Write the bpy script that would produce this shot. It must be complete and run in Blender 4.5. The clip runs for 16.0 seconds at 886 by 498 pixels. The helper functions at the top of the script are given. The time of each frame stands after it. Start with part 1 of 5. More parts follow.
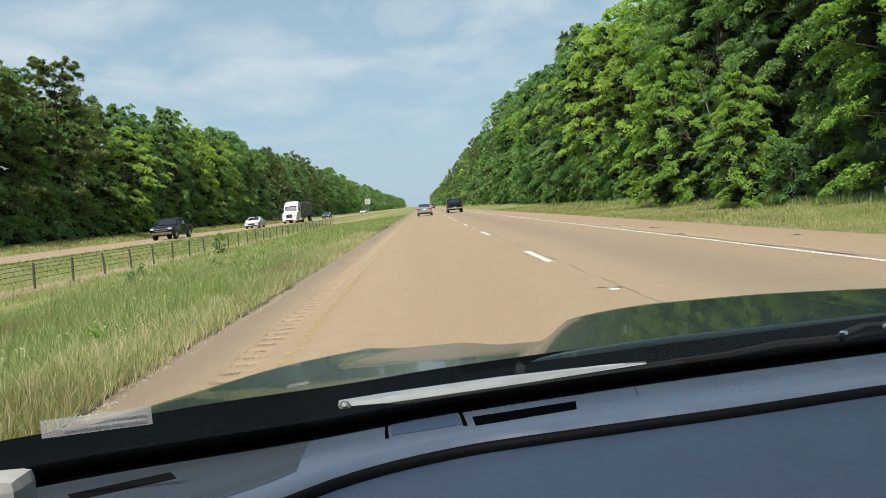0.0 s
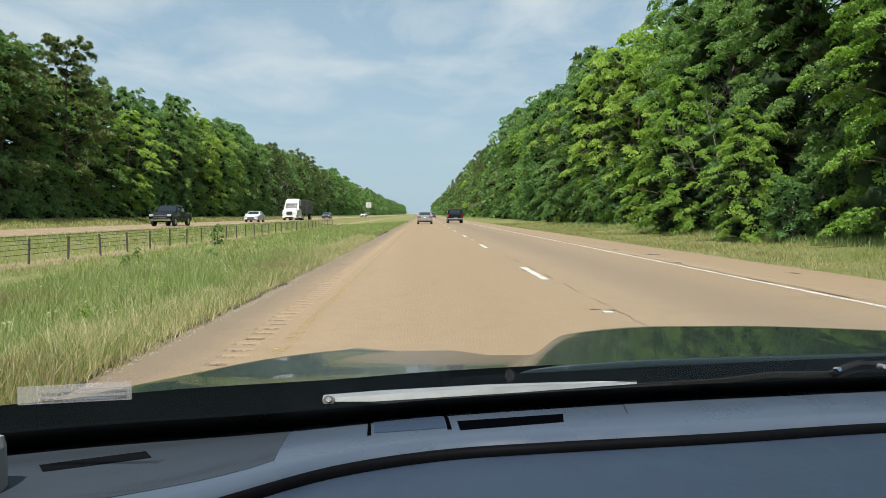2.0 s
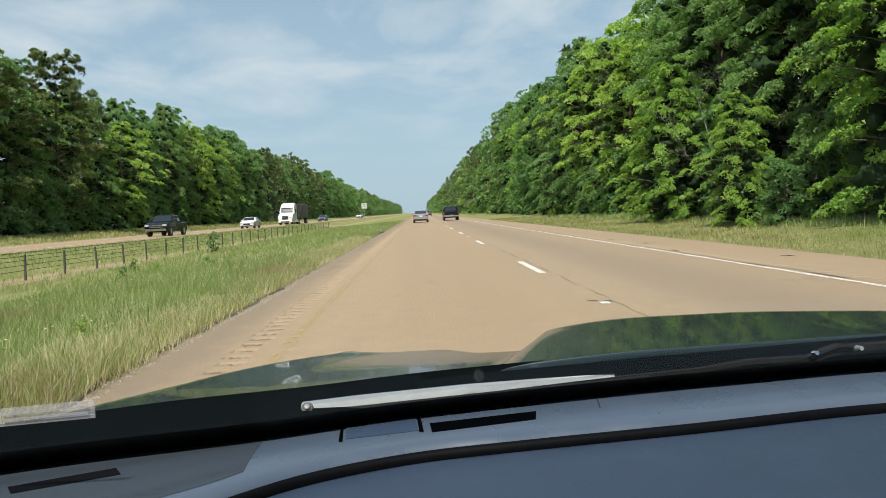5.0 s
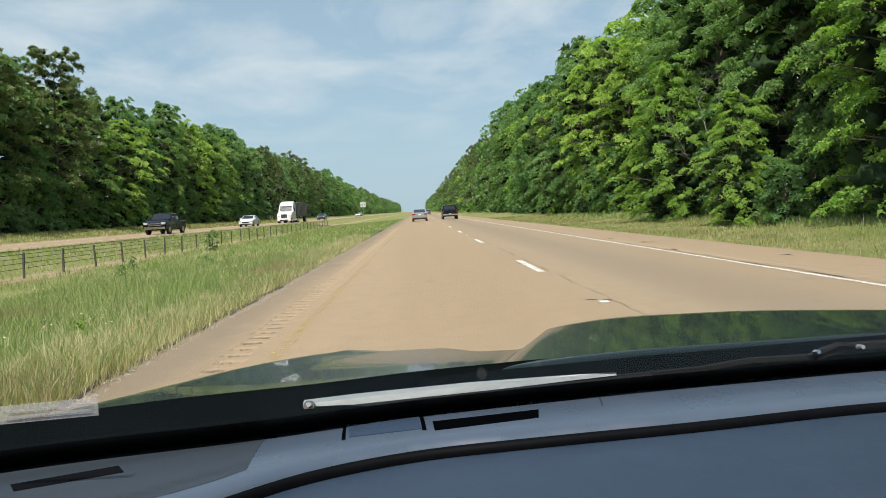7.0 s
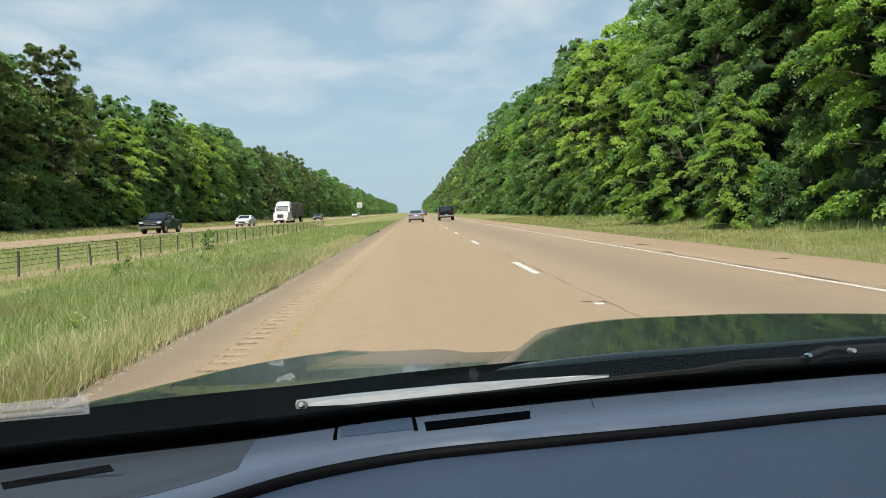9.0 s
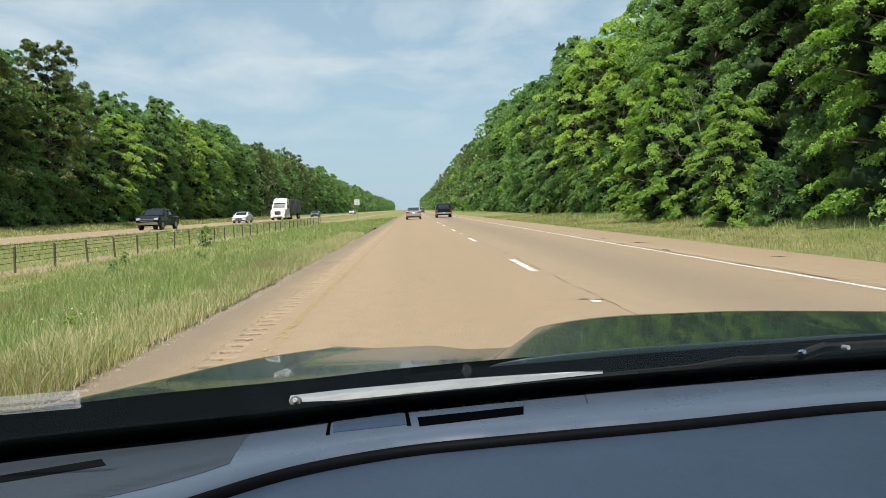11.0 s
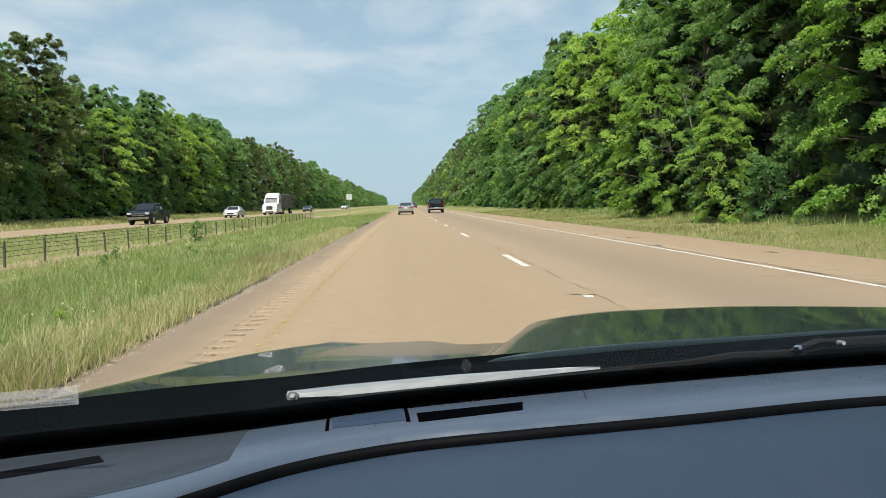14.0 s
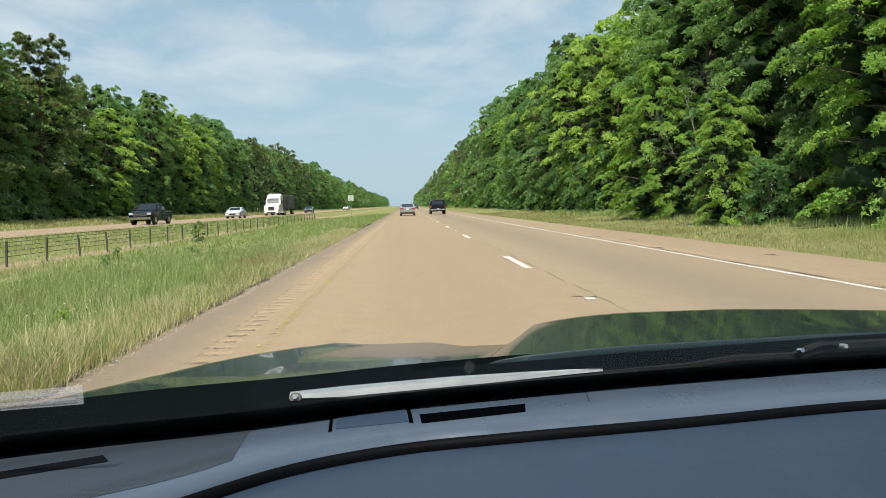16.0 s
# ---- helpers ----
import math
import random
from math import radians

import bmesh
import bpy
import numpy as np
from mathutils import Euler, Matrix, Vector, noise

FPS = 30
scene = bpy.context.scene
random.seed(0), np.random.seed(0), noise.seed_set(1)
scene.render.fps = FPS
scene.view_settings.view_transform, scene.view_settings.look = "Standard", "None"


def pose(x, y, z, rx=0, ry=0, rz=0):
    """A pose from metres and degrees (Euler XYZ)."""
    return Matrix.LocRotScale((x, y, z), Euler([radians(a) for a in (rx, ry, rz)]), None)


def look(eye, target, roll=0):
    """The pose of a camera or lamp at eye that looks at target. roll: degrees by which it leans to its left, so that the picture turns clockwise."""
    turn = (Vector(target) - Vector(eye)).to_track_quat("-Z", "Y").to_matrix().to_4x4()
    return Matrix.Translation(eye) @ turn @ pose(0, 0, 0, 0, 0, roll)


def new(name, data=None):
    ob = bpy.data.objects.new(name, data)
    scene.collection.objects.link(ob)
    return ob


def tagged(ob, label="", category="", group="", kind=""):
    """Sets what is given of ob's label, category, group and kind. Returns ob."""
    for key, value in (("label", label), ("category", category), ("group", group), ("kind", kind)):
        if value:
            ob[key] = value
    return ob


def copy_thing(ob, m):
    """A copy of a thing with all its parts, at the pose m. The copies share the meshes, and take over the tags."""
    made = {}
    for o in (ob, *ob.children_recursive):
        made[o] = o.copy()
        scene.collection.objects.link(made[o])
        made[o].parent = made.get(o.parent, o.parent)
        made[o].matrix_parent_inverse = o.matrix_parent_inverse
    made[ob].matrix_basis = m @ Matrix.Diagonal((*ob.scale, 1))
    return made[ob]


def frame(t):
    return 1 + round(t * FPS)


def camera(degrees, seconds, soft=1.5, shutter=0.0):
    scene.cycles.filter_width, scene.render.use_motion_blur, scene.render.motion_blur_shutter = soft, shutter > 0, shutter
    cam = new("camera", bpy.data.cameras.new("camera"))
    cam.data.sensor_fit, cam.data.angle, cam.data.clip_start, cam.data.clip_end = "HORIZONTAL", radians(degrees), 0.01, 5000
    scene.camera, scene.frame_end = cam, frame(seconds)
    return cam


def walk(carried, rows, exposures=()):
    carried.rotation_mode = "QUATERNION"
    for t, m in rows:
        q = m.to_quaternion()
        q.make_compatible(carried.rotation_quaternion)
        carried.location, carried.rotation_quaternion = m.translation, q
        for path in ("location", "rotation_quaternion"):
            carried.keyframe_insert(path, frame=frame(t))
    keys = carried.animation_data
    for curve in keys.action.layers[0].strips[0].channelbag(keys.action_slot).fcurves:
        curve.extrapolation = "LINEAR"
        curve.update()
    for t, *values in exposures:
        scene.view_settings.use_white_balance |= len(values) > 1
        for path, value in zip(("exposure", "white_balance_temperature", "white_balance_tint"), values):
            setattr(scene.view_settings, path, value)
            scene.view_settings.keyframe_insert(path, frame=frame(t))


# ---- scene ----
cam = camera(63.0, 16.0, soft=0.65)
walk(cam, [
        (0, pose(-0.0306, -0.0127, 1.2106, 86.452, 4.819, -1.606)),
        (0.5, pose(-0.0296, -0.0075, 1.2087, 86.351, 4.154, -1.712)),
        (1, pose(-0.0198, -0.0064, 1.2107, 86.394, 3.270, -1.522)),
        (1.5, pose(-0.0144, -0.0056, 1.2050, 86.820, 1.268, -1.475)),
        (2, pose(-0.0325, -0.0023, 1.1983, 87.230, 0.071, -1.559)),
        (2.5, pose(-0.0146, -0.0089, 1.2020, 87.524, 0.463, -1.383)),
        (3, pose(-0.0056, -0.0086, 1.2016, 87.562, 0.857, -1.446)),
        (3.5, pose(0.0057, -0.0103, 1.2035, 87.500, 1.607, -1.486)),
        (4, pose(0.0082, -0.0088, 1.2033, 87.327, 2.216, -1.620)),
        (6.5, pose(0.0003, -0.0017, 1.2034, 86.863, 2.695, -1.949)),
        (7, pose(0.0006, -0.0035, 1.2027, 86.923, 2.492, -1.961)),
        (7.5, pose(0.0024, -0.0063, 1.2046, 86.928, 2.230, -2.011)),
        (8, pose(0.0067, -0.0074, 1.2036, 87.084, 2.056, -2.170)),
        (8.5, pose(0.0056, -0.0060, 1.2034, 87.096, 2.179, -2.200)),
        (9, pose(0.0044, -0.0057, 1.2026, 87.001, 2.077, -2.239)),
        (11.5, pose(0.0093, -0.0046, 1.1999, 86.761, 1.778, -2.567)),
        (12, pose(0.0094, -0.0056, 1.2004, 86.722, 1.554, -2.604)),
        (12.5, pose(0.0083, -0.0038, 1.2001, 86.617, 1.746, -2.688)),
        (13, pose(0.0056, -0.0020, 1.2007, 86.488, 1.875, -2.807)),
        (13.5, pose(0.0046, -0.0031, 1.2015, 86.452, 1.896, -2.971)),
        (14, pose(0.0004, -0.0014, 1.2004, 86.377, 1.781, -3.050)),
        (14.5, pose(-0.0001, 0.0000, 1.2001, 86.372, 1.779, -3.130)),
        (15, pose(0.0005, -0.0015, 1.2002, 86.380, 1.683, -3.133)),
        (15.5, pose(-0.0017, -0.0013, 1.2007, 86.415, 1.647, -2.998)),
        (16, pose(-0.0021, -0.0031, 1.2009, 86.492, 1.556, -2.918))],
     [(0, 0.22), (3, 0.17), (6.5, 0.22), (9, 0.24), (11.5, 0.27), (16, 0.28)])

# ---- world, sun, exposure ----
SUN_EL, SUN_AZ = radians(63.0), radians(197.0)   # azimuth clockwise from straight ahead
world = bpy.data.worlds.new("sky")
scene.world = world
world.use_nodes = True
wn, wl = world.node_tree.nodes, world.node_tree.links
wn.clear()
w_out = wn.new("ShaderNodeOutputWorld")
w_bg = wn.new("ShaderNodeBackground")
w_bg.inputs["Strength"].default_value = 0.106
w_sky = wn.new("ShaderNodeTexSky")
w_sky.sky_type = "NISHITA"
w_sky.sun_disc = False
w_sky.sun_elevation = SUN_EL
w_sky.sun_rotation = SUN_AZ
w_sky.air_density, w_sky.dust_density, w_sky.ozone_density = 1.0, 0.4, 1.6
w_tc = wn.new("ShaderNodeTexCoord")
w_sep = wn.new("ShaderNodeSeparateXYZ")
wl.new(w_tc.outputs["Generated"], w_sep.inputs[0])
w_add = wn.new("ShaderNodeMath"); w_add.operation = "ADD"; w_add.inputs[1].default_value = 0.12
wl.new(w_sep.outputs["Z"], w_add.inputs[0])
w_dx = wn.new("ShaderNodeMath"); w_dx.operation = "DIVIDE"
w_dy = wn.new("ShaderNodeMath"); w_dy.operation = "DIVIDE"
wl.new(w_sep.outputs["X"], w_dx.inputs[0]); wl.new(w_add.outputs[0], w_dx.inputs[1])
wl.new(w_sep.outputs["Y"], w_dy.inputs[0]); wl.new(w_add.outputs[0], w_dy.inputs[1])
w_com = wn.new("ShaderNodeCombineXYZ")
wl.new(w_dx.outputs[0], w_com.inputs[0]); wl.new(w_dy.outputs[0], w_com.inputs[1])
w_map = wn.new("ShaderNodeMapping")
w_map.inputs["Rotation"].default_value = (0, 0, radians(20))
w_map.inputs["Scale"].default_value = (0.9, 0.75, 1)
w_map.inputs["Location"].default_value = (3.1, 1.7, 0)
wl.new(w_com.outputs[0], w_map.inputs[0])
w_n = wn.new("ShaderNodeTexNoise")
w_n.inputs["Scale"].default_value, w_n.inputs["Detail"].default_value = 2.0, 7.0
w_n.inputs["Roughness"].default_value, w_n.inputs["Distortion"].default_value = 0.55, 0.35
wl.new(w_map.outputs[0], w_n.inputs["Vector"])
w_ramp = wn.new("ShaderNodeMapRange")
w_ramp.inputs["From Min"].default_value, w_ramp.inputs["From Max"].default_value = 0.43, 0.68
w_ramp.inputs["To Max"].default_value = 0.75
wl.new(w_n.outputs["Fac"], w_ramp.inputs["Value"])
w_fade = wn.new("ShaderNodeMapRange")
w_fade.inputs["From Min"].default_value, w_fade.inputs["From Max"].default_value = 0.06, 0.2
wl.new(w_sep.outputs["Z"], w_fade.inputs["Value"])
w_mul = wn.new("ShaderNodeMath"); w_mul.operation = "MULTIPLY"
wl.new(w_ramp.outputs[0], w_mul.inputs[0]); wl.new(w_fade.outputs[0], w_mul.inputs[1])
w_mix = wn.new("ShaderNodeMix"); w_mix.data_type = "RGBA"
wl.new(w_mul.outputs[0], w_mix.inputs["Factor"])
w_hz = wn.new("ShaderNodeMapRange")      # summer haze, thicker towards the horizon
w_hz.inputs["From Min"].default_value, w_hz.inputs["From Max"].default_value = 0.0, 0.6
w_hz.inputs["To Min"].default_value, w_hz.inputs["To Max"].default_value = 0.92, 0.35
wl.new(w_sep.outputs["Z"], w_hz.inputs["Value"])
w_haze = wn.new("ShaderNodeMix"); w_haze.data_type = "RGBA"
wl.new(w_hz.outputs[0], w_haze.inputs["Factor"])
wl.new(w_sky.outputs[0], w_haze.inputs["A"])
w_haze.inputs["B"].default_value = (3.45, 4.7, 5.6, 1)
wl.new(w_haze.outputs["Result"], w_mix.inputs["A"])
w_mix.inputs["B"].default_value = (6.0, 6.5, 6.8, 1)
wl.new(w_mix.outputs["Result"], w_bg.inputs["Color"])
wl.new(w_bg.outputs[0], w_out.inputs[0])

sun_data = bpy.data.lights.new("sun", "SUN")
sun_data.energy, sun_data.angle, sun_data.color = 5.0, radians(0.6), (1.0, 0.95, 0.86)
sun = new("sun", sun_data)
sun_dir = Vector((math.sin(SUN_AZ) * math.cos(SUN_EL), math.cos(SUN_AZ) * math.cos(SUN_EL), math.sin(SUN_EL)))
sun.matrix_world = look(sun_dir * 100, (0, 0, 0))


# ---- materials ----
class Nodes:
    """A node material with a Principled shader, and short helpers to wire it."""
    def __init__(self, name, color=(0.5, 0.5, 0.5), rough=0.6, metal=0.0, spec=0.5):
        self.mat = bpy.data.materials.new(name)
        self.mat.use_nodes = True
        self.n, self.l = self.mat.node_tree.nodes, self.mat.node_tree.links
        self.b = self.n["Principled BSDF"]
        self.out = self.n["Material Output"]
        self.b.inputs["Base Color"].default_value = (*color, 1)
        self.b.inputs["Roughness"].default_value = rough
        self.b.inputs["Metallic"].default_value = metal
        self.b.inputs["Specular IOR Level"].default_value = spec
        self.tc = self.n.new("ShaderNodeTexCoord")

    def noise(self, scale, detail=3.0, rough=0.55, stretch=(1, 1, 1), source="Object", distortion=0.0):
        m = self.n.new("ShaderNodeMapping")
        m.inputs["Scale"].default_value = stretch
        self.l.new(self.tc.outputs[source], m.inputs[0])
        t = self.n.new("ShaderNodeTexNoise")
        t.inputs["Scale"].default_value, t.inputs["Detail"].default_value = scale, detail
        t.inputs["Roughness"].default_value, t.inputs["Distortion"].default_value = rough, distortion
        self.l.new(m.outputs[0], t.inputs["Vector"])
        return t.outputs["Fac"]

    def voronoi(self, scale, stretch=(1, 1, 1)):
        m = self.n.new("ShaderNodeMapping")
        m.inputs["Scale"].default_value = stretch
        self.l.new(self.tc.outputs["Object"], m.inputs[0])
        t = self.n.new("ShaderNodeTexVoronoi")
        t.inputs["Scale"].default_value = scale
        self.l.new(m.outputs[0], t.inputs["Vector"])
        return t.outputs

    def span(self, value, a, b, lo=0.0, hi=1.0):
        t = self.n.new("ShaderNodeMapRange")
        t.inputs["From Min"].default_value, t.inputs["From Max"].default_value = a, b
        t.inputs["To Min"].default_value, t.inputs["To Max"].default_value = lo, hi
        self.l.new(value, t.inputs["Value"])
        return t.outputs[0]

    def math(self, op, a, b):
        t = self.n.new("ShaderNodeMath")
        t.operation = op
        for i, v in enumerate((a, b)):
            if isinstance(v, (int, float)):
                t.inputs[i].default_value = v
            else:
                self.l.new(v, t.inputs[i])
        return t.outputs[0]

    def mix(self, fac, a, b, mode="MIX"):
        t = self.n.new("ShaderNodeMix")
        t.data_type, t.blend_type = "RGBA", mode
        for key, v in (("Factor", fac), ("A", a), ("B", b)):
            if isinstance(v, (int, float)):
                t.inputs[key].default_value = v
            elif isinstance(v, tuple):
                t.inputs[key].default_value = (*v, 1)
            else:
                self.l.new(v, t.inputs[key])
        return t.outputs["Result"]

    def color(self, v):
        self.l.new(v, self.b.inputs["Base Color"])

    def rough(self, v):
        self.l.new(v, self.b.inputs["Roughness"])

    def bump(self, v, strength=0.3, distance=0.01):
        t = self.n.new("ShaderNodeBump")
        t.inputs["Strength"].default_value, t.inputs["Distance"].default_value = strength, distance
        self.l.new(v, t.inputs["Height"])
        self.l.new(t.outputs[0], self.b.inputs["Normal"])

    def random(self, island=False):
        if island:
            return self.n.new("ShaderNodeNewGeometry").outputs["Random Per Island"]
        return self.n.new("ShaderNodeObjectInfo").outputs["Random"]

    def axis(self, which):
        t = self.n.new("ShaderNodeSeparateXYZ")
        self.l.new(self.tc.outputs["Object"], t.inputs[0])
        return t.outputs[which]


def plain(name, color, rough=0.5, metal=0.0, vary=0.12, scale=8.0, spec=0.5, bump=0.0):
    m = Nodes(name, color, rough, metal, spec)
    f = m.noise(scale, 4)
    dark = tuple(c * (1 - vary) for c in color)
    light = tuple(min(1, c * (1 + vary)) for c in color)
    m.color(m.mix(f, dark, light))
    m.rough(m.span(m.noise(scale * 3, 3), 0.3, 0.7, max(0.02, rough - 0.08), min(1, rough + 0.08)))
    if bump:
        m.bump(m.noise(scale * 12, 3), bump, 0.003)
    return m.mat


def road_material(name, wear=1.0, grey=False):
    m = Nodes(name, rough=0.88, spec=0.3)
    streak = m.noise(0.55, 4, stretch=(1.0, 0.03, 1))
    patch = m.noise(0.25, 5, stretch=(1.0, 0.25, 1))
    mottle = m.noise(3.5, 6, 0.7)
    grit = m.noise(70, 3, 0.75)
    stone = m.voronoi(48)
    c = m.mix(m.span(streak, 0.3, 0.7), (0.255, 0.188, 0.122), (0.338, 0.256, 0.17))
    c = m.mix(m.span(patch, 0.45, 0.75, 0, 0.6), c, (0.25, 0.185, 0.125))
    x = m.axis("X")
    oil = m.math("SUBTRACT", 1.0, m.math("MULTIPLY", m.math("ABSOLUTE", m.math("SUBTRACT", x, 4.05), 0.0), 0.8))
    c = m.mix(m.math("MULTIPLY", m.span(oil, 0.0, 1.0, 0, 0.75), m.span(streak, 0.2, 0.6)), c, (0.165, 0.142, 0.118))
    c = m.mix(m.span(x, 2.7, 1.7, 0, 0.35), c, (0.36, 0.25, 0.145))
    c = m.mix(m.span(x, 6.3, 6.9, 0, 0.35), c, (0.34, 0.232, 0.14))
    c = m.mix(m.span(mottle, 0.42, 0.7, 0, 0.45), c, (0.235, 0.17, 0.11))
    if grey:
        wob = m.math("ADD", x, m.math("MULTIPLY", m.noise(1.2, 5, 0.7, stretch=(1, 0.4, 1)), 0.9))
        c = m.mix(m.span(wob, -1.2, -1.7, 0, 0.6), c, (0.13, 0.106, 0.083))
    c = m.mix(m.span(grit, 0.45, 0.72, 0, 0.5), c, (0.47, 0.37, 0.26))
    c = m.mix(m.span(stone["Distance"], 0.0, 0.4, 0.35, 0.0), c, (0.12, 0.09, 0.065))
    speck = m.noise(19, 4, 0.7)
    c = m.mix(m.span(speck, 0.6, 0.66, 0, 0.5), c, (0.13, 0.1, 0.075))
    c = m.mix(m.span(speck, 0.36, 0.3, 0, 0.4), c, (0.5, 0.41, 0.3))
    stain = m.noise(1.3, 6, 0.65, stretch=(1, 0.5, 1), distortion=0.6)
    c = m.mix(m.span(stain, 0.62, 0.72, 0, 0.45 * wear), c, (0.16, 0.125, 0.095))
    m.color(c)
    m.bump(m.math("ADD", m.math("ADD", grit, stone["Distance"]), speck), 0.6, 0.01)
    return m.mat


def line_material(name, color, worn):
    m = Nodes(name, color, 0.7, spec=0.3)
    f = m.noise(11, 6, 0.75)
    g = m.noise(60, 2, 0.6)
    m.color(m.mix(m.span(g, 0.3, 0.7), tuple(x * 0.8 for x in color), color))
    m.bump(g, 0.3, 0.004)
    bare = m.n.new("ShaderNodeBsdfTransparent")
    mx = m.n.new("ShaderNodeMixShader")
    m.l.new(m.span(f, worn, worn + 0.08, 0.06, 1.0), mx.inputs[0])
    m.l.new(m.b.outputs[0], mx.inputs[1])
    m.l.new(bare.outputs[0], mx.inputs[2])
    m.l.new(mx.outputs[0], m.out.inputs["Surface"])
    return m.mat


def ground_material():
    m = Nodes("median_soil", rough=0.95, spec=0.1)
    a = m.noise(0.18, 5, 0.6)
    b = m.noise(2.2, 5, 0.65)
    c = m.mix(m.span(a, 0.35, 0.65), (0.17, 0.19, 0.06), (0.27, 0.25, 0.115))
    c = m.mix(m.span(b, 0.45, 0.8, 0, 0.7), c, (0.11, 0.16, 0.035))
    side = m.math("ABSOLUTE", m.math("ADD", m.axis("X"), 13.5), 0.0)
    bare = m.math("MULTIPLY", m.span(m.math("ADD", side, m.math("MULTIPLY", b, 0.8)), 1.3, 0.9), m.span(a, 0.3, 0.55, 0.45, 0.9))
    c = m.mix(bare, c, (0.36, 0.275, 0.175))
    m.color(c)
    m.bump(m.noise(30, 4, 0.7), 0.8, 0.05)
    return m.mat


def leaf_material(name, dark, light, dry=None, gloss=0.5, glow=0.5):
    m = Nodes(name, dark, gloss, spec=0.3)
    r = m.random(True)
    o = m.random()
    clump = m.span(m.noise(0.75, 3, 0.6), 0.34, 0.66)
    tone = m.math("ADD", m.math("MULTIPLY", clump, 0.5), m.math("MULTIPLY", r, 0.5))
    c = m.mix(tone, dark, light)
    warm = m.mix(0.25, c, (0.2, 0.27, 0.02), "MIX")
    c = m.mix(m.span(o, 0.55, 1.0, 0, 0.8), c, warm)
    cool = m.mix(1.0, c, (0.78, 0.88, 0.86), "MULTIPLY")
    c = m.mix(m.span(o, 0.0, 0.45, 1.0, 0.0), c, cool)
    if dry:
        c = m.mix(m.span(r, 0.86, 0.9), c, dry)
    m.color(c)
    tr = m.n.new("ShaderNodeBsdfTranslucent")
    tint = m.mix(1.0, c, (1.16, 1.22, 0.72), "MULTIPLY")
    m.l.new(tint, tr.inputs["Color"])
    mx = m.n.new("ShaderNodeMixShader")
    mx.inputs[0].default_value = glow
    m.l.new(m.b.outputs[0], mx.inputs[1])
    m.l.new(tr.outputs[0], mx.inputs[2])
    m.l.new(mx.outputs[0], m.out.inputs["Surface"])
    return m.mat


def grass_material(name, a, b, straw, share):
    m = Nodes(name, a, 0.6, spec=0.2)
    r = m.random(True)
    patch = m.noise(0.35, 4, 0.6)
    c = m.mix(r, a, b)
    c = m.mix(m.span(m.math("ADD", r, m.math("MULTIPLY", patch, 1.3)), 1.55 - share, 1.65 - share), c, straw)
    brown = m.noise(0.22, 3, 0.5, stretch=(1.6, 0.7, 1))
    c = m.mix(m.math("MULTIPLY", m.span(brown, 0.58, 0.66, 0, 0.75), m.span(r, 0.2, 0.5)), c, (0.3, 0.2, 0.13))
    deep = m.noise(1.1, 3, 0.6)
    c = m.mix(m.span(deep, 0.55, 0.7, 0, 0.45), c, (0.13, 0.22, 0.05))
    m.color(c)
    tr = m.n.new("ShaderNodeBsdfTranslucent")
    m.l.new(m.mix(1.0, c, (1.1, 1.1, 0.6), "MULTIPLY"), tr.inputs["Color"])
    mx = m.n.new("ShaderNodeMixShader")
    mx.inputs[0].default_value = 0.4
    m.l.new(m.b.outputs[0], mx.inputs[1])
    m.l.new(tr.outputs[0], mx.inputs[2])
    m.l.new(mx.outputs[0], m.out.inputs["Surface"])
    return m.mat


def paint_material(name, color, metal=0.0, coat=0.8):
    m = Nodes(name, color, 0.25, metal)
    m.b.inputs["Coat Weight"].default_value = coat
    m.b.inputs["Coat Roughness"].default_value = 0.04
    f = m.noise(3, 3)
    m.color(m.mix(f, tuple(c * 0.92 for c in color), color))
    return m.mat


def glass_material(name, tint=(1, 1, 1), mirror=0.06):
    m = Nodes(name)
    tp = m.n.new("ShaderNodeBsdfTransparent")
    tp.inputs[0].default_value = (*tint, 1)
    gl = m.n.new("ShaderNodeBsdfGlossy")
    gl.inputs["Roughness"].default_value = 0.02
    lw = m.n.new("ShaderNodeFresnel")
    lw.inputs["IOR"].default_value = 1.0 + mirror * 6
    mx = m.n.new("ShaderNodeMixShader")
    m.l.new(lw.outputs[0], mx.inputs[0])
    m.l.new(tp.outputs[0], mx.inputs[1])
    m.l.new(gl.outputs[0], mx.inputs[2])
    m.l.new(mx.outputs[0], m.out.inputs["Surface"])
    return m.mat


ROAD = road_material("tan_gravel_asphalt")
SHOULDER = road_material("grey_tan_shoulder_asphalt", 1.6, True)
WHITE_LINE = line_material("worn_white_road_paint", (0.74, 0.70, 0.64), 0.53)
DASH_PAINT = line_material("white_lane_paint", (0.7, 0.68, 0.62), 0.55)
YELLOW_LINE = line_material("worn_yellow_road_paint", (0.52, 0.39, 0.13), 0.40)
SOIL = ground_material()
LEAF_A = leaf_material("broad_leaves", (0.085, 0.18, 0.066), (0.29, 0.45, 0.16))
LEAF_B = leaf_material("pale_leaves", (0.19, 0.33, 0.06), (0.5, 0.63, 0.15))
LEAF_P = leaf_material("pine_needles", (0.075, 0.125, 0.045), (0.2, 0.25, 0.095), dry=(0.13, 0.115, 0.05), glow=0.3)
# near-black green puts the shade between the leaves into the colour
CROWN_SHADE = plain("inner_crown_shade", (0.03, 0.05, 0.022), 0.95, vary=0.6, scale=5, spec=0.02, bump=1.0)
BARK = plain("bark", (0.12, 0.095, 0.07), 0.9, vary=0.4, scale=6, bump=0.8)
GRASS = grass_material("median_grass_blades", (0.175, 0.27, 0.082), (0.41, 0.48, 0.195), (0.62, 0.58, 0.36), 0.07)
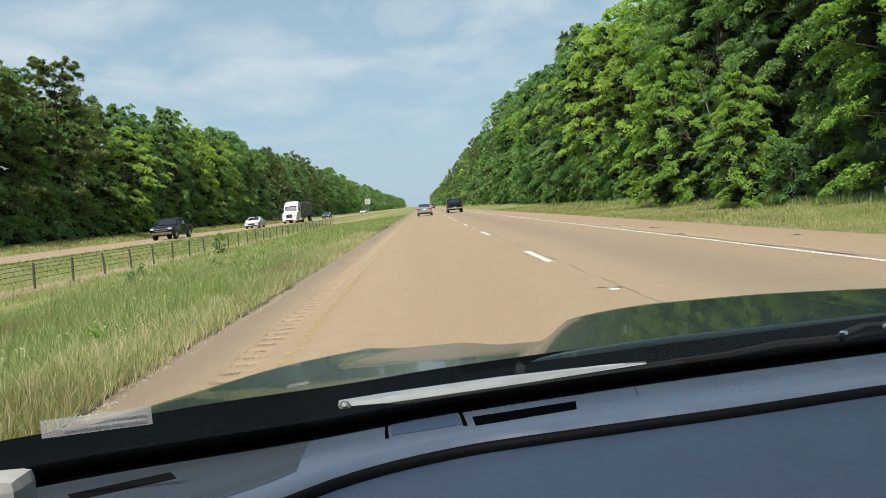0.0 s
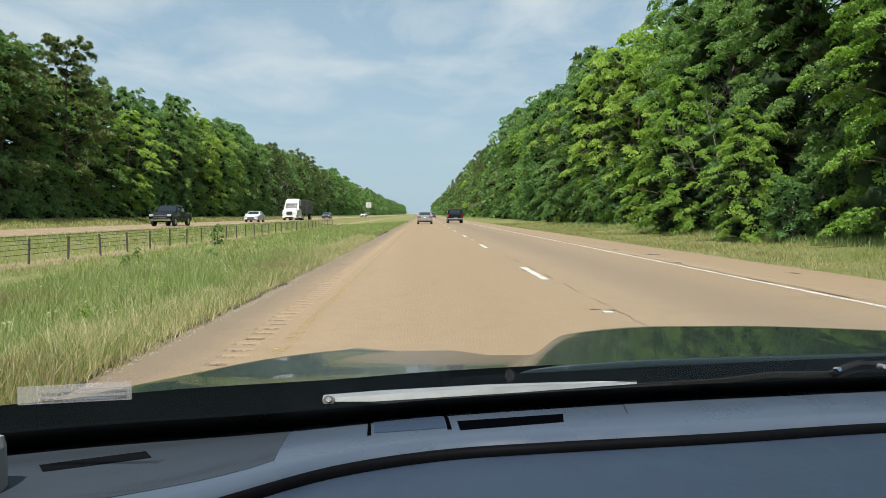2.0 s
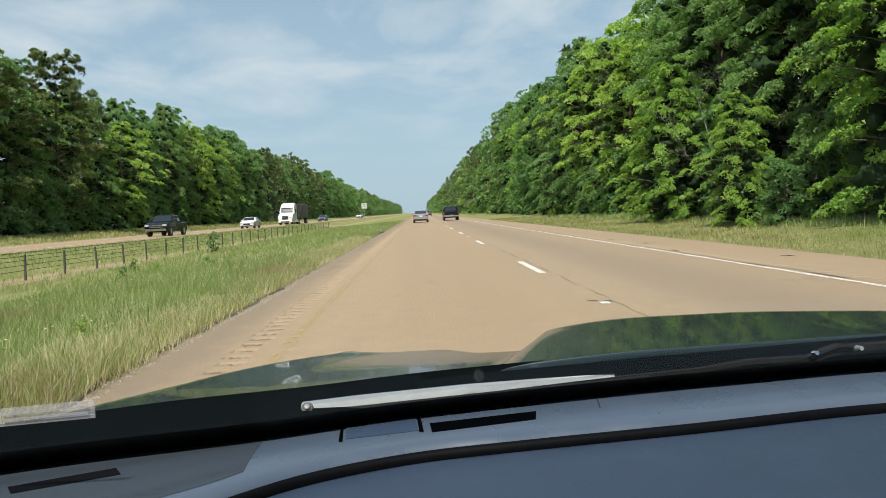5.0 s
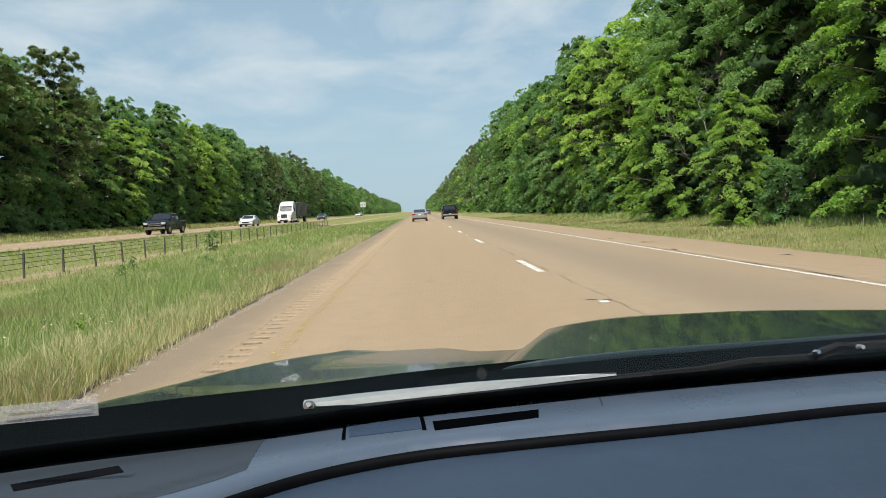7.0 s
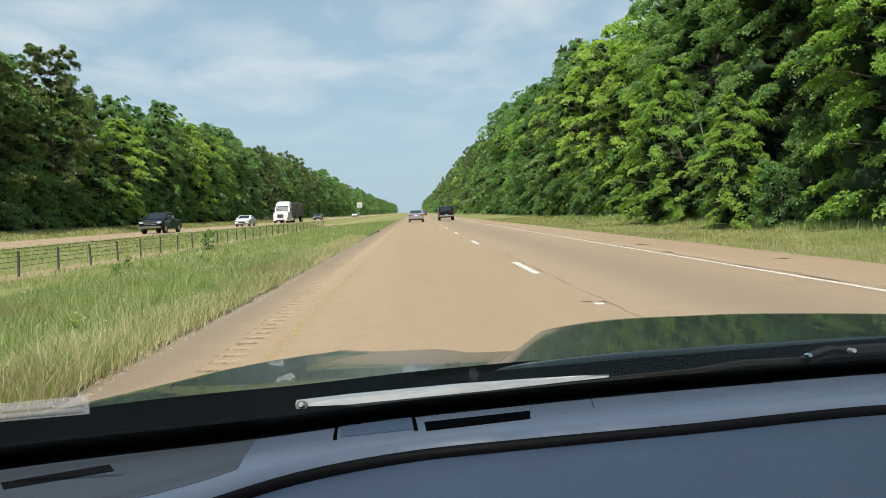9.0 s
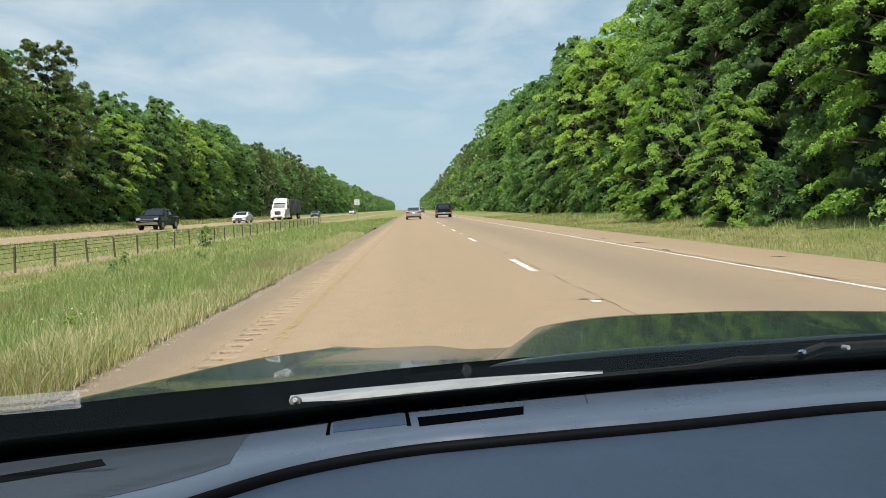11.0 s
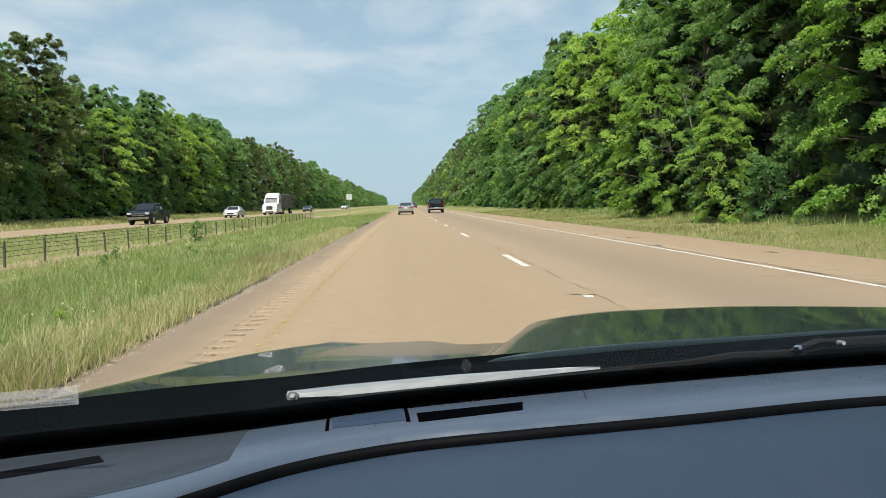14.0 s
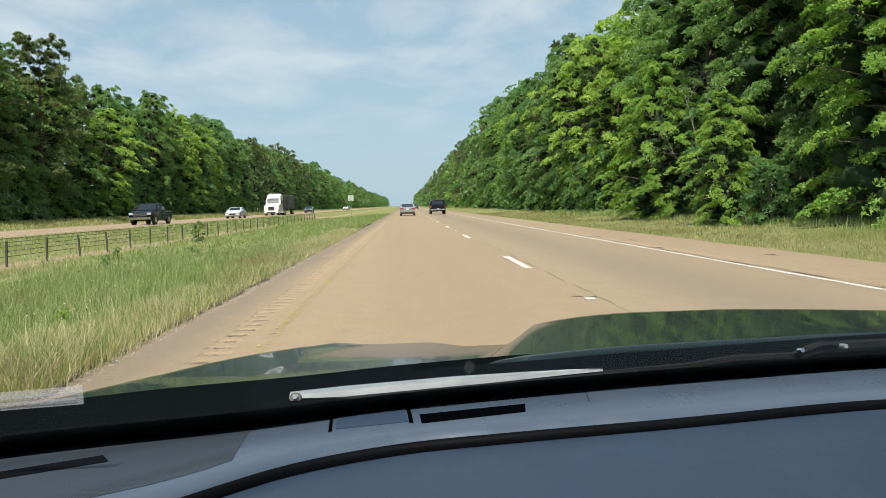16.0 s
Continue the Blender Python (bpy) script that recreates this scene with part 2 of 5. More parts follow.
GRASS_DRY = grass_material("verge_grass_blades", (0.18, 0.24, 0.055), (0.32, 0.35, 0.115), (0.58, 0.5, 0.3), 0.4)
GRASS_FRINGE = grass_material("fringe_grass_blades", (0.24, 0.27, 0.09), (0.4, 0.39, 0.16), (0.7, 0.62, 0.4), 0.56)
TYRE = plain("tyre_rubber", (0.018, 0.018, 0.019), 0.85)
RIM = plain("alloy_rim", (0.45, 0.46, 0.47), 0.3, 0.9)
CAR_GLASS = plain("dark_car_glass", (0.02, 0.025, 0.03), 0.05, spec=0.8)
LAMP_CLEAR = plain("headlight_lens", (0.5, 0.52, 0.55), 0.12, vary=0.05)
LAMP_RED = plain("tail_light_lens", (0.35, 0.015, 0.015), 0.2, vary=0.1)
CHROME = plain("chrome", (0.7, 0.7, 0.72), 0.15, 1.0, vary=0.05)
BLACK_TRIM = plain("black_plastic_trim", (0.02, 0.02, 0.022), 0.55)
PLATE = plain("number_plate", (0.7, 0.7, 0.7), 0.5)
STEEL = plain("galvanised_steel", (0.34, 0.35, 0.36), 0.5, 0.7, vary=0.3)
POST = plain("weathered_fence_post", (0.085, 0.075, 0.065), 0.75, 0.1, vary=0.4, scale=3)


# ---- mesh helpers ----
def mesh_ob(name, verts, faces, mat, parent=None, label="", smooth=False):
    me = bpy.data.meshes.new(name)
    me.from_pydata([tuple(map(float, v)) for v in verts], [], faces)
    me.materials.append(mat)
    if smooth:
        me.polygons.foreach_set("use_smooth", [True] * len(me.polygons))
    me.update()
    ob = new(name, me)
    if parent:
        ob.parent = parent
    if label:
        ob["label"] = label
    return ob


def part(name, bm, mat, parent=None, label="", smooth=False):
    me = bpy.data.meshes.new(name)
    bmesh.ops.recalc_face_normals(bm, faces=bm.faces)
    bm.to_mesh(me)
    bm.free()
    me.materials.append(mat)
    if smooth:
        me.polygons.foreach_set("use_smooth", [True] * len(me.polygons))
    ob = new(name, me)
    if parent:
        ob.parent = parent
    if label:
        ob["label"] = label
    return ob


def box(x0, x1, y0, y1, z0, z1, bevel=0.0, seg=2):
    bm = bmesh.new()
    bmesh.ops.create_cube(bm, size=1.0, matrix=Matrix.LocRotScale(
        ((x0 + x1) / 2, (y0 + y1) / 2, (z0 + z1) / 2), None, (x1 - x0, y1 - y0, z1 - z0)))
    if bevel:
        bmesh.ops.bevel(bm, geom=bm.edges[:], offset=bevel, segments=seg, affect="EDGES", profile=0.6)
    return bm


def tube(a, b, r0, r1=None, seg=10):
    a, b = Vector(a), Vector(b)
    bm = bmesh.new()
    bmesh.ops.create_cone(bm, segments=seg, radius1=r0, radius2=r0 if r1 is None else r1, depth=(b - a).length, cap_ends=True,
                          matrix=Matrix.Translation((a + b) / 2) @ (b - a).to_track_quat("Z", "Y").to_matrix().to_4x4())
    return bm


def loft(name, rows, mat, parent=None, label="", close=False, smooth=True):
    """A sheet through rows of points, all rows alike in number."""
    n = len(rows[0])
    verts = [p for r in rows for p in r]
    faces = []
    for i in range(len(rows) - 1):
        for j in range(n - 1 if not close else n):
            k = (j + 1) % n
            faces.append((i * n + j, i * n + k, (i + 1) * n + k, (i + 1) * n + j))
    return mesh_ob(name, verts, faces, mat, parent, label, smooth)


def lerp_curve(points, x):
    """A smooth height for x, from a few (x, value) knots."""
    xs = [p[0] for p in points]
    vs = [p[1] for p in points]
    if x <= xs[0]:
        return vs[0] + (x - xs[0]) * (vs[1] - vs[0]) / (xs[1] - xs[0])
    if x >= xs[-1]:
        return vs[-1] + (x - xs[-1]) * (vs[-1] - vs[-2]) / (xs[-1] - xs[-2])
    i = max(k for k in range(len(xs) - 1) if xs[k] <= x)
    def tangent(k):
        a, b = max(k - 1, 0), min(k + 1, len(xs) - 1)
        return (vs[b] - vs[a]) / (xs[b] - xs[a])
    h = xs[i + 1] - xs[i]
    u = (x - xs[i]) / h
    return ((2 * u**3 - 3 * u**2 + 1) * vs[i] + (u**3 - 2 * u**2 + u) * h * tangent(i)
            + (-2 * u**3 + 3 * u**2) * vs[i + 1] + (u**3 - u**2) * h * tangent(i + 1))


# ---- ground and road ----
Y0, Y1 = -60.0, 2200.0
LEFT_EDGE, YELLOW_X, DASH_X, WHITE_X, RIGHT_EDGE = -2.5, -1.30, 2.20, 5.88, 8.25
FAR_NEAR, FAR_FAR = -20.0, -29.0      # the other carriageway


def ground_z(x):
    return lerp_curve(((-400, 3.0), (-60, 1.2), (-36, 0.75), (-31, 0.4), (-29.4, 0.05), (-20.4, 0.02), (-19.2, 0.1), (-17.5, 0.0), (-15, -0.42), (-12.5, -0.52),
                       (-9, -0.42), (-4.5, -0.14), (-2.5, -0.05), (0, -0.09), (8.25, -0.09), (9, -0.05), (11, 0.0), (13.5, 0.12), (17, 0.3), (40, 0.9), (400, 3.0)), x)


def stations():
    ys, y = [Y0], Y0
    while y < Y1:
        y += 1.2 if -5 < y < 60 else (6 if y < 200 else 60)
        ys.append(min(y, Y1))
    return ys


xs = [-3000, -400, -150, -60, -45, -36, -33, -31, -29.6, -29, -24, -20.5, -19.8, -19.2, -18.4, -17.5, -16, -15, -14, -13, -12, -11, -10, -9, -8, -7, -6, -5, -4.2, -3.4, -2.8, -2.5, -2.2,
      0, 8.0, 8.3, 8.8, 9.5, 10.2, 11, 12, 13, 14, 15.5, 17, 20, 30, 40, 150, 400, 3000]
rng = random.Random(3)
rows = []
for y in stations():
    row = []
    for x in xs:
        z = ground_z(x)
        if x < -2.6 or x > 8.6:
            z += 0.07 * (noise.noise((x * 0.35, y * 0.35, 0))) + (0.03 * noise.noise((x * 1.3, y * 1.3, 4)) if abs(x) < 20 else 0)
            if -30 < x < -18:
                z = ground_z(x)
        row.append((x, y, z))
    rows.append(row)
ground = loft("ground", rows, SOIL)
tagged(ground, "grassy soil of median and verges", "ground", kind="structure")


def edge_wave(y, k):
    return 0.07 * noise.noise((y * 0.22, k, 0)) + 0.05 * noise.noise((y * 1.1, k, 3)) + 0.025 * noise.noise((y * 4.0, k, 8))


def road_rows(knots, wavy="", fine=0.5):
    out, y = [], Y0
    while y < Y1:
        r = []
        for i, (x, z) in enumerate(knots):
            dx = 0.0
            if wavy == "left" and i < 2 and y < 200:
                dx = edge_wave(y, 1)
            if wavy == "right" and i > 2 and y < 200:
                dx = edge_wave(y, 5)
            r.append((x + dx, y, z))
        out.append(r)
        y += fine if -2 < y < 40 else (4 if y < 200 else 100)
    return out


road = loft("road", road_rows([(LEFT_EDGE - 0.02, -0.12), (LEFT_EDGE, -0.005), (LEFT_EDGE + 0.12, 0.0), (-1.82, 0.0)], "left"), SHOULDER)
tagged(road, "dusty grey-tan asphalt left shoulder of the highway", "road", kind="structure")
road_main = loft("road", road_rows([(-1.48, 0.0), (0.5, 0.0), (DASH_X, 0.002), (4.2, 0.0), (6.12, 0.0)]), ROAD)
tagged(road_main, "tan worn asphalt carriageway with two lanes", "road", kind="structure")
road_right = loft("road", road_rows([(6.5, 0.0), (7.4, 0.0), (8.15, 0.0), (RIGHT_EDGE, -0.005), (RIGHT_EDGE + 0.03, -0.12)], "right"), ROAD)
tagged(road_right, "tan asphalt right shoulder", "road", kind="structure")


def rumble(name, x0, x1, y_from, y_to, period, depth):
    """A strip of asphalt with milled grooves across it."""
    rows, y = [], y_from
    n = int((y_to - y_from) / period)
    shape = ((0.0, 0.0), (0.38, 0.0), (0.48, 0.7), (0.66, 1.0), (0.86, 0.7), (0.96, 0.0))
    r = random.Random(9)
    for i in range(n):
        d = depth * r.uniform(0.75, 1.1)
        j = r.uniform(-0.02, 0.02)
        for u, k in shape:
            yy = y_from + (i + u) * period
            rows.append([(x0, yy, 0.0), (x0 + 0.03 + j, yy, 0.0), (x0 + 0.06 + j, yy, -d * k), (x1 - 0.07 + j, yy, -d * k), (x1 - 0.035 + j, yy, 0.0), (x1, yy, 0.0)])
    return loft(name, rows, SHOULDER, smooth=False)


def groove_dirt(x0, x1, y_from, y_to, period, depth):
    """Dark ragged grit lying in the grooves."""
    verts, faces = [], []
    r = random.Random(19)
    for i in range(int((y_to - y_from) / period)):
        ya = y_from + (i + 0.46 + r.uniform(-0.04, 0.04)) * period
        yb = y_from + (i + 0.80 + r.uniform(-0.08, 0.10)) * period
        a, b = x0 + 0.03 + r.uniform(0, 0.1), x1 - 0.03 - r.uniform(0, 0.12)
        n, base = 9, len(verts)
        for k in range(n + 1):
            x = a + (b - a) * k / n
            verts += [(x, ya + r.uniform(-0.03, 0.05), -depth * 0.55), (x, yb + r.uniform(-0.07, 0.04), -depth * 0.8)]
        faces += [(base + 2 * k, base + 2 * k + 2, base + 2 * k + 3, base + 2 * k + 1) for k in range(n)]
    return mesh_ob("groove_grit", verts, faces, GRIT)


GRIT = plain("dark_groove_grit", (0.19, 0.14, 0.095), 0.95, vary=0.5, scale=30)
tagged(groove_dirt(-1.82, -1.48, 2.0, 62.0, 0.30, 0.010), "dark grit lying in the rumble grooves", "grit", kind="stuff")
tagged(rumble("rumble_strip", -1.82, -1.48, 2.0, 62.0, 0.30, 0.018), "milled rumble grooves in the shoulder asphalt", "rumble strip", kind="structure")
tagged(rumble("rumble_strip", 6.12, 6.5, 6.0, 66.0, 0.30, 0.014), "shallow rumble grooves beside the edge line", "rumble strip", kind="structure")
for x0, x1 in ((-1.82, -1.48), (6.12, 6.5)):
    for ya, yb in ((Y0, 2.0 if x0 < 0 else 6.0), (62.0 if x0 < 0 else 66.0, Y1)):
        tagged(loft("road", [[(x0, ya, 0), (x1, ya, 0)], [(x0, yb, 0), (x1, yb, 0)]], SHOULDER), "plain strip of shoulder asphalt", "road", kind="structure")

far_road = loft("road", [[(x, y, 0.14 + (0.02 if -27 < x < -21 else 0)) for x in (FAR_FAR - 0.3, FAR_FAR, -26, -22.5, -21, FAR_NEAR, FAR_NEAR + 0.3)] for y in (Y0, 40, 120, 400, Y1)], ROAD)
tagged(far_road, "tan asphalt carriageway of the oncoming traffic", "road", kind="structure")


def stripe(name, x, width, ya, yb, mat, z=0.004, step=0.6, ragged=0.012, seed=1):
    rows, y = [], ya
    r = random.Random(seed)
    while y < yb + 1e-6:
        rows.append([(x - width / 2 + r.uniform(-ragged, ragged), y, z), (x + width / 2 + r.uniform(-ragged, ragged), y, z)])
        y += step
    return loft(name, rows, mat, smooth=False)


tagged(stripe("edge_line", YELLOW_X, 0.115, 2.5, 140, YELLOW_LINE), "worn yellow painted edge line", "road marking", kind="structure")
tagged(stripe("edge_line", WHITE_X, 0.105, 3.0, 220, WHITE_LINE), "worn white painted edge line", "road marking", kind="structure")
for i in range(24):
    y = 13.1 + 12.2 * i
    tagged(stripe("lane_dash", DASH_X, 0.14, y, y + 3.05, DASH_PAINT, step=0.305, seed=i), "short white painted lane dash", "road marking", "lane dashes", "structure")
for x in (FAR_NEAR - 1.2, FAR_FAR + 3.0):
    tagged(stripe("edge_line", x, 0.14, 5, 300, WHITE_LINE, z=0.168, step=6), "white edge line of the far carriageway", "road marking", kind="structure")


# ---- trees ----
def limb(verts, faces, a, b, r0, r1, seg=6, bend=0.0, rnd=None):
    a, b = np.array(a, float), np.array(b, float)
    d = b - a
    d /= np.linalg.norm(d) + 1e-9
    u = np.cross(d, (0.3, 0.9, 0.1)); u /= np.linalg.norm(u) + 1e-9
    v = np.cross(d, u)
    mid = (a + b) / 2 + (u * bend if bend else 0)
    base = len(verts)
    for p, r in ((a, r0), (mid, (r0 + r1) / 2), (b, r1)):
        for k in range(seg):
            t = 2 * math.pi * k / seg
            verts.append(p + (u * math.cos(t) + v * math.sin(t)) * r)
    for i in range(2):
        for k in range(seg):
            faces.append((base + i * seg + k, base + i * seg + (k + 1) % seg, base + (i + 1) * seg + (k + 1) % seg, base + (i + 1) * seg + k))


def ball(level):
    bm = bmesh.new()
    bmesh.ops.create_icosphere(bm, subdivisions=level, radius=1.0)
    out = [tuple(v.co) for v in bm.verts], [tuple(v.index for v in f.verts) for f in bm.faces]
    bm.free()
    return out


HULL = {1: ball(1), 2: ball(2)}


def leaf_sheet(name, fans, per, size, width, seed, mat, hulls, dome, detail=1):
    """Leaves in many small drooping layers (centre, normal, radius), and added inner masses in a shade-dark colour that
    hold back the light.
    """
    r = np.random.RandomState(seed)
    fc = np.array([f[0] for f in fans], float)
    fn = np.array([f[1] for f in fans], float)
    fn /= np.linalg.norm(fn, axis=1)[:, None]
    e1 = fn * np.array([1, 1, 0]) + 1e-6
    e1 -= fn * np.sum(fn * e1, axis=1)[:, None]
    e1 /= np.linalg.norm(e1, axis=1)[:, None]
    e2 = np.cross(fn, e1) * 0.82
    e1 = e1 * 1.18
    k = len(fans)
    phase, lobes = r.rand(k) * 6.28, r.randint(2, 5, k)
    c, nn, e1, e2 = (np.repeat(v, per, axis=0) for v in (fc, fn, e1, e2))
    rad = np.repeat(np.array([f[2] for f in fans], float), per)
    ph, lo = np.repeat(phase, per), np.repeat(lobes, per)
    n = len(c)
    t = r.rand(n) * 2 * math.pi
    q = np.sqrt(r.rand(n)) * (0.85 + 0.24 * np.sin(lo * t + ph)) * r.uniform(0.85, 1.15, n)
    low = r.rand(n) < 0.14                      # a few leaves hang under the layer
    lift = np.where(low, -r.rand(n) * 0.7, r.normal(0, 0.07, n) - dome * q * q)
    ax = e1 * np.cos(t)[:, None] + e2 * np.sin(t)[:, None]
    p = c + (ax * q[:, None] + nn * lift[:, None]) * rad[:, None]
    a = ax * 0.55 + r.normal(size=(n, 3)) * 0.8
    a[:, 2] -= 0.35
    a /= np.linalg.norm(a, axis=1)[:, None]
    face = nn + ax * (dome * q)[:, None] * 1.2 + r.normal(size=(n, 3)) * 0.55
    b = np.cross(a, face); b /= np.linalg.norm(b, axis=1)[:, None] + 1e-9
    s = size * r.uniform(0.6, 1.35, n)[:, None]
    w = s * width
    v = np.stack([p - a * s * 0.5 + b * w * 0.55, p + a * s * 0.6, p - a * s * 0.45 - b * w * 0.55], 1).reshape(-1, 3)
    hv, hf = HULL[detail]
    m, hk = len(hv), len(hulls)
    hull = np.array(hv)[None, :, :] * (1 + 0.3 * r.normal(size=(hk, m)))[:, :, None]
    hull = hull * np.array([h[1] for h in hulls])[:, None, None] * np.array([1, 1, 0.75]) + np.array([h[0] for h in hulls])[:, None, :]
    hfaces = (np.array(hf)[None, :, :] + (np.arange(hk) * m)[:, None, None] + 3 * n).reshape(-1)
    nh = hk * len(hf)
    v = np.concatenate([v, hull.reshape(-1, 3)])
    me = bpy.data.meshes.new(name)
    me.vertices.add(len(v))
    me.vertices.foreach_set("co", v.astype(np.float32).ravel())
    me.loops.add(3 * (n + nh))
    me.loops.foreach_set("vertex_index", np.concatenate([np.arange(3 * n), hfaces]).astype(np.int32))
    me.polygons.add(n + nh)
    me.polygons.foreach_set("loop_start", np.arange(0, 3 * (n + nh), 3).astype(np.int32))
    me.polygons.foreach_set("loop_total", np.full(n + nh, 3).astype(np.int32))
    me.update(calc_edges=True)
    me.validate()
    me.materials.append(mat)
    me.materials.append(CROWN_SHADE)
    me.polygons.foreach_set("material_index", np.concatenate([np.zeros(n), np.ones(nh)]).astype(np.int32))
    return me


def make_tree(kind, height, spread, boughs, layers, per, leaf, seed, mat, low=0.12, wide=0.118):
    """A tree: Empty at its foot, trunk with limbs, crown of boughs that carry leaves in drooping layers."""
    r = random.Random(seed)
    root = new(kind, None)
    verts, faces, fans, hulls = [], [], [], []
    lean = (r.uniform(-0.4, 0.4), r.uniform(-0.4, 0.4))
    tr = min(height * 0.013 + 0.04, height * 0.03)
    top = (lean[0], lean[1], height * 0.86)
    limb(verts, faces, (0, 0, -0.3), (lean[0] * 0.4, lean[1] * 0.4, height * 0.45), tr, tr * 0.7, 8)
    limb(verts, faces, (lean[0] * 0.4, lean[1] * 0.4, height * 0.45), top, tr * 0.7, tr * 0.15, 7)
    pine = kind == "pine_tree"
    lobes = [(r.uniform(0, 6.28), r.uniform(0.15, 0.95), r.uniform(0.7, 1.25)) for _ in range(9)]
    for i in range(boughs):
        u = (i + r.random()) / boughs
        if pine:
            u = u ** 0.75
        z = height * (low + (0.98 - low) * u)
        ang = i * 2.39996 + r.uniform(-0.5, 0.5)
        if pine:
            w = spread * (math.sin(math.pi * (0.16 + 0.78 * u)) ** 0.6) * r.uniform(0.35, 1.0) + 0.25
        else:
            w = spread * (math.sin(math.pi * (0.2 + 0.71 * u)) ** 0.7) * r.uniform(0.5, 1.05)
            for la, lu, lk in lobes:
                if math.cos(ang - la) > 0.4 and abs(u - lu) < 0.12:
                    w *= lk
        f = z / height
        sx, sy = lean[0] * f, lean[1] * f
        ca, sa = math.cos(ang), math.sin(ang)
        rise, sag = (0.1 + 0.45 * u, 0.26 - 0.14 * u) if pine else (0.42 * u, 0.12 + 0.26 * (1 - u))
        def at(q, side=0.0):
            return Vector((sx + ca * w * q - sa * side, sy + sa * w * q + ca * side, z + w * (rise * q - sag * q * q)))
        for j in range(layers):
            q = 1.0 - 0.5 * j / max(1, layers) + r.uniform(-0.08, 0.06)
            rad = spread * wide * r.uniform(0.65, 1.35) * (1.0 if not pine else 1.1 - 0.5 * u)
            if u > 0.9:
                rad *= 0.8
            c = at(q, r.uniform(-0.9, 0.9) * rad * (0.2 if layers < 2 else 1.0))
            c.z += r.uniform(-0.35, 0.35) * rad
            out = 0.25 if pine else 0.62
            fans.append((tuple(c), (ca * out + r.uniform(-0.28, 0.28), sa * out + r.uniform(-0.28, 0.28), 1.0), rad))
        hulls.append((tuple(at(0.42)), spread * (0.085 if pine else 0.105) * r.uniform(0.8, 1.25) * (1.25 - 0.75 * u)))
        if u < 0.93 and (layers > 1 or i % 2 == 0):
            limb(verts, faces, (sx, sy, z - w * (0.05 if pine else 0.3)), tuple(at(0.85)), tr * 0.3 * (1.1 - u) + 0.01, 0.012, 5, r.uniform(-0.15, 0.15))
    mesh_ob("trunk", verts, faces, BARK, root, smooth=True)
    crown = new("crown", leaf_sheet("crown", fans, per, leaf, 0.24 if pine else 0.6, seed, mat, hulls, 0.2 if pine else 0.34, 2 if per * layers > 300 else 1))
    crown.parent = root
    return root


BROAD = "tall broadleaf tree in full green summer leaf at the wood's edge"
PINE = "dark green loblolly pine tree with drooping needle boughs"
BUSH = "low leafy bush in the undergrowth at the wood's edge"
WEED = "leafy green weed standing in the median grass"

near_kinds = [make_tree("broadleaf_tree", 17.5, 5.2, 96, 4, 125, 0.165, 11, LEAF_A, 0.13),
              make_tree("broadleaf_tree", 14.0, 4.8, 88, 4, 125, 0.155, 12, LEAF_B, 0.06),
              make_tree("broadleaf_tree", 18.5, 5.0, 96, 4, 125, 0.165, 13, LEAF_A, 0.15),
              make_tree("pine_tree", 18.5, 4.4, 96, 4, 120, 0.28, 14, LEAF_P, 0.08, 0.13)]
fine_kinds = [make_tree("broadleaf_tree", 16.5, 4.9, 76, 3, 92, 0.21, 51, LEAF_A, 0.13, 0.135),
              make_tree("broadleaf_tree", 14.5, 4.7, 72, 3, 92, 0.21, 52, LEAF_B, 0.11, 0.135),
              make_tree("broadleaf_tree", 17.5, 4.6, 76, 3, 92, 0.21, 53, LEAF_A, 0.15, 0.135),
              make_tree("pine_tree", 15.6, 4.3, 78, 3, 100, 0.34, 54, LEAF_P, 0.16, 0.175)]
mid_kinds = [make_tree("broadleaf_tree", 16.5, 4.9, 64, 2, 66, 0.34, 21, LEAF_A, 0.10, 0.21),
             make_tree("broadleaf_tree", 15.0, 4.7, 64, 2, 66, 0.34, 22, LEAF_B, 0.09, 0.21),
             make_tree("broadleaf_tree", 17.5, 4.6, 64, 2, 66, 0.34, 23, LEAF_A, 0.11, 0.21),
             make_tree("pine_tree", 16.0, 4.5, 56, 2, 74, 0.5, 24, LEAF_P, 0.12, 0.2)]
far_kinds = [make_tree("broadleaf_tree", 16.5, 5.4, 46, 1, 40, 0.78, 31, LEAF_A, 0.02, 0.29),
             make_tree("broadleaf_tree", 15.5, 5.2, 46, 1, 40, 0.78, 32, LEAF_B, 0.02, 0.29),
             make_tree("pine_tree", 16.8, 4.8, 46, 1, 36, 1.05, 33, LEAF_P, 0.03, 0.26)]
distant_kinds = [make_tree("broadleaf_tree", 16.5, 5.6, 26, 1, 18, 1.5, 61, LEAF_A, 0.02, 0.36),
                 make_tree("pine_tree", 16.8, 5.0, 26, 1, 20, 1.8, 62, LEAF_P, 0.03, 0.34)]
weed_kinds = [make_tree("weed", 0.62, 0.24, 14, 1, 26, 0.075, 71, LEAF_B, 0.1, 0.34),
              make_tree("weed", 0.45, 0.26, 12, 1, 26, 0.085, 72, LEAF_A, 0.05, 0.4),
              make_tree("weed", 1.2, 0.36, 22, 1, 26, 0.1, 73, LEAF_A, 0.05, 0.34)]
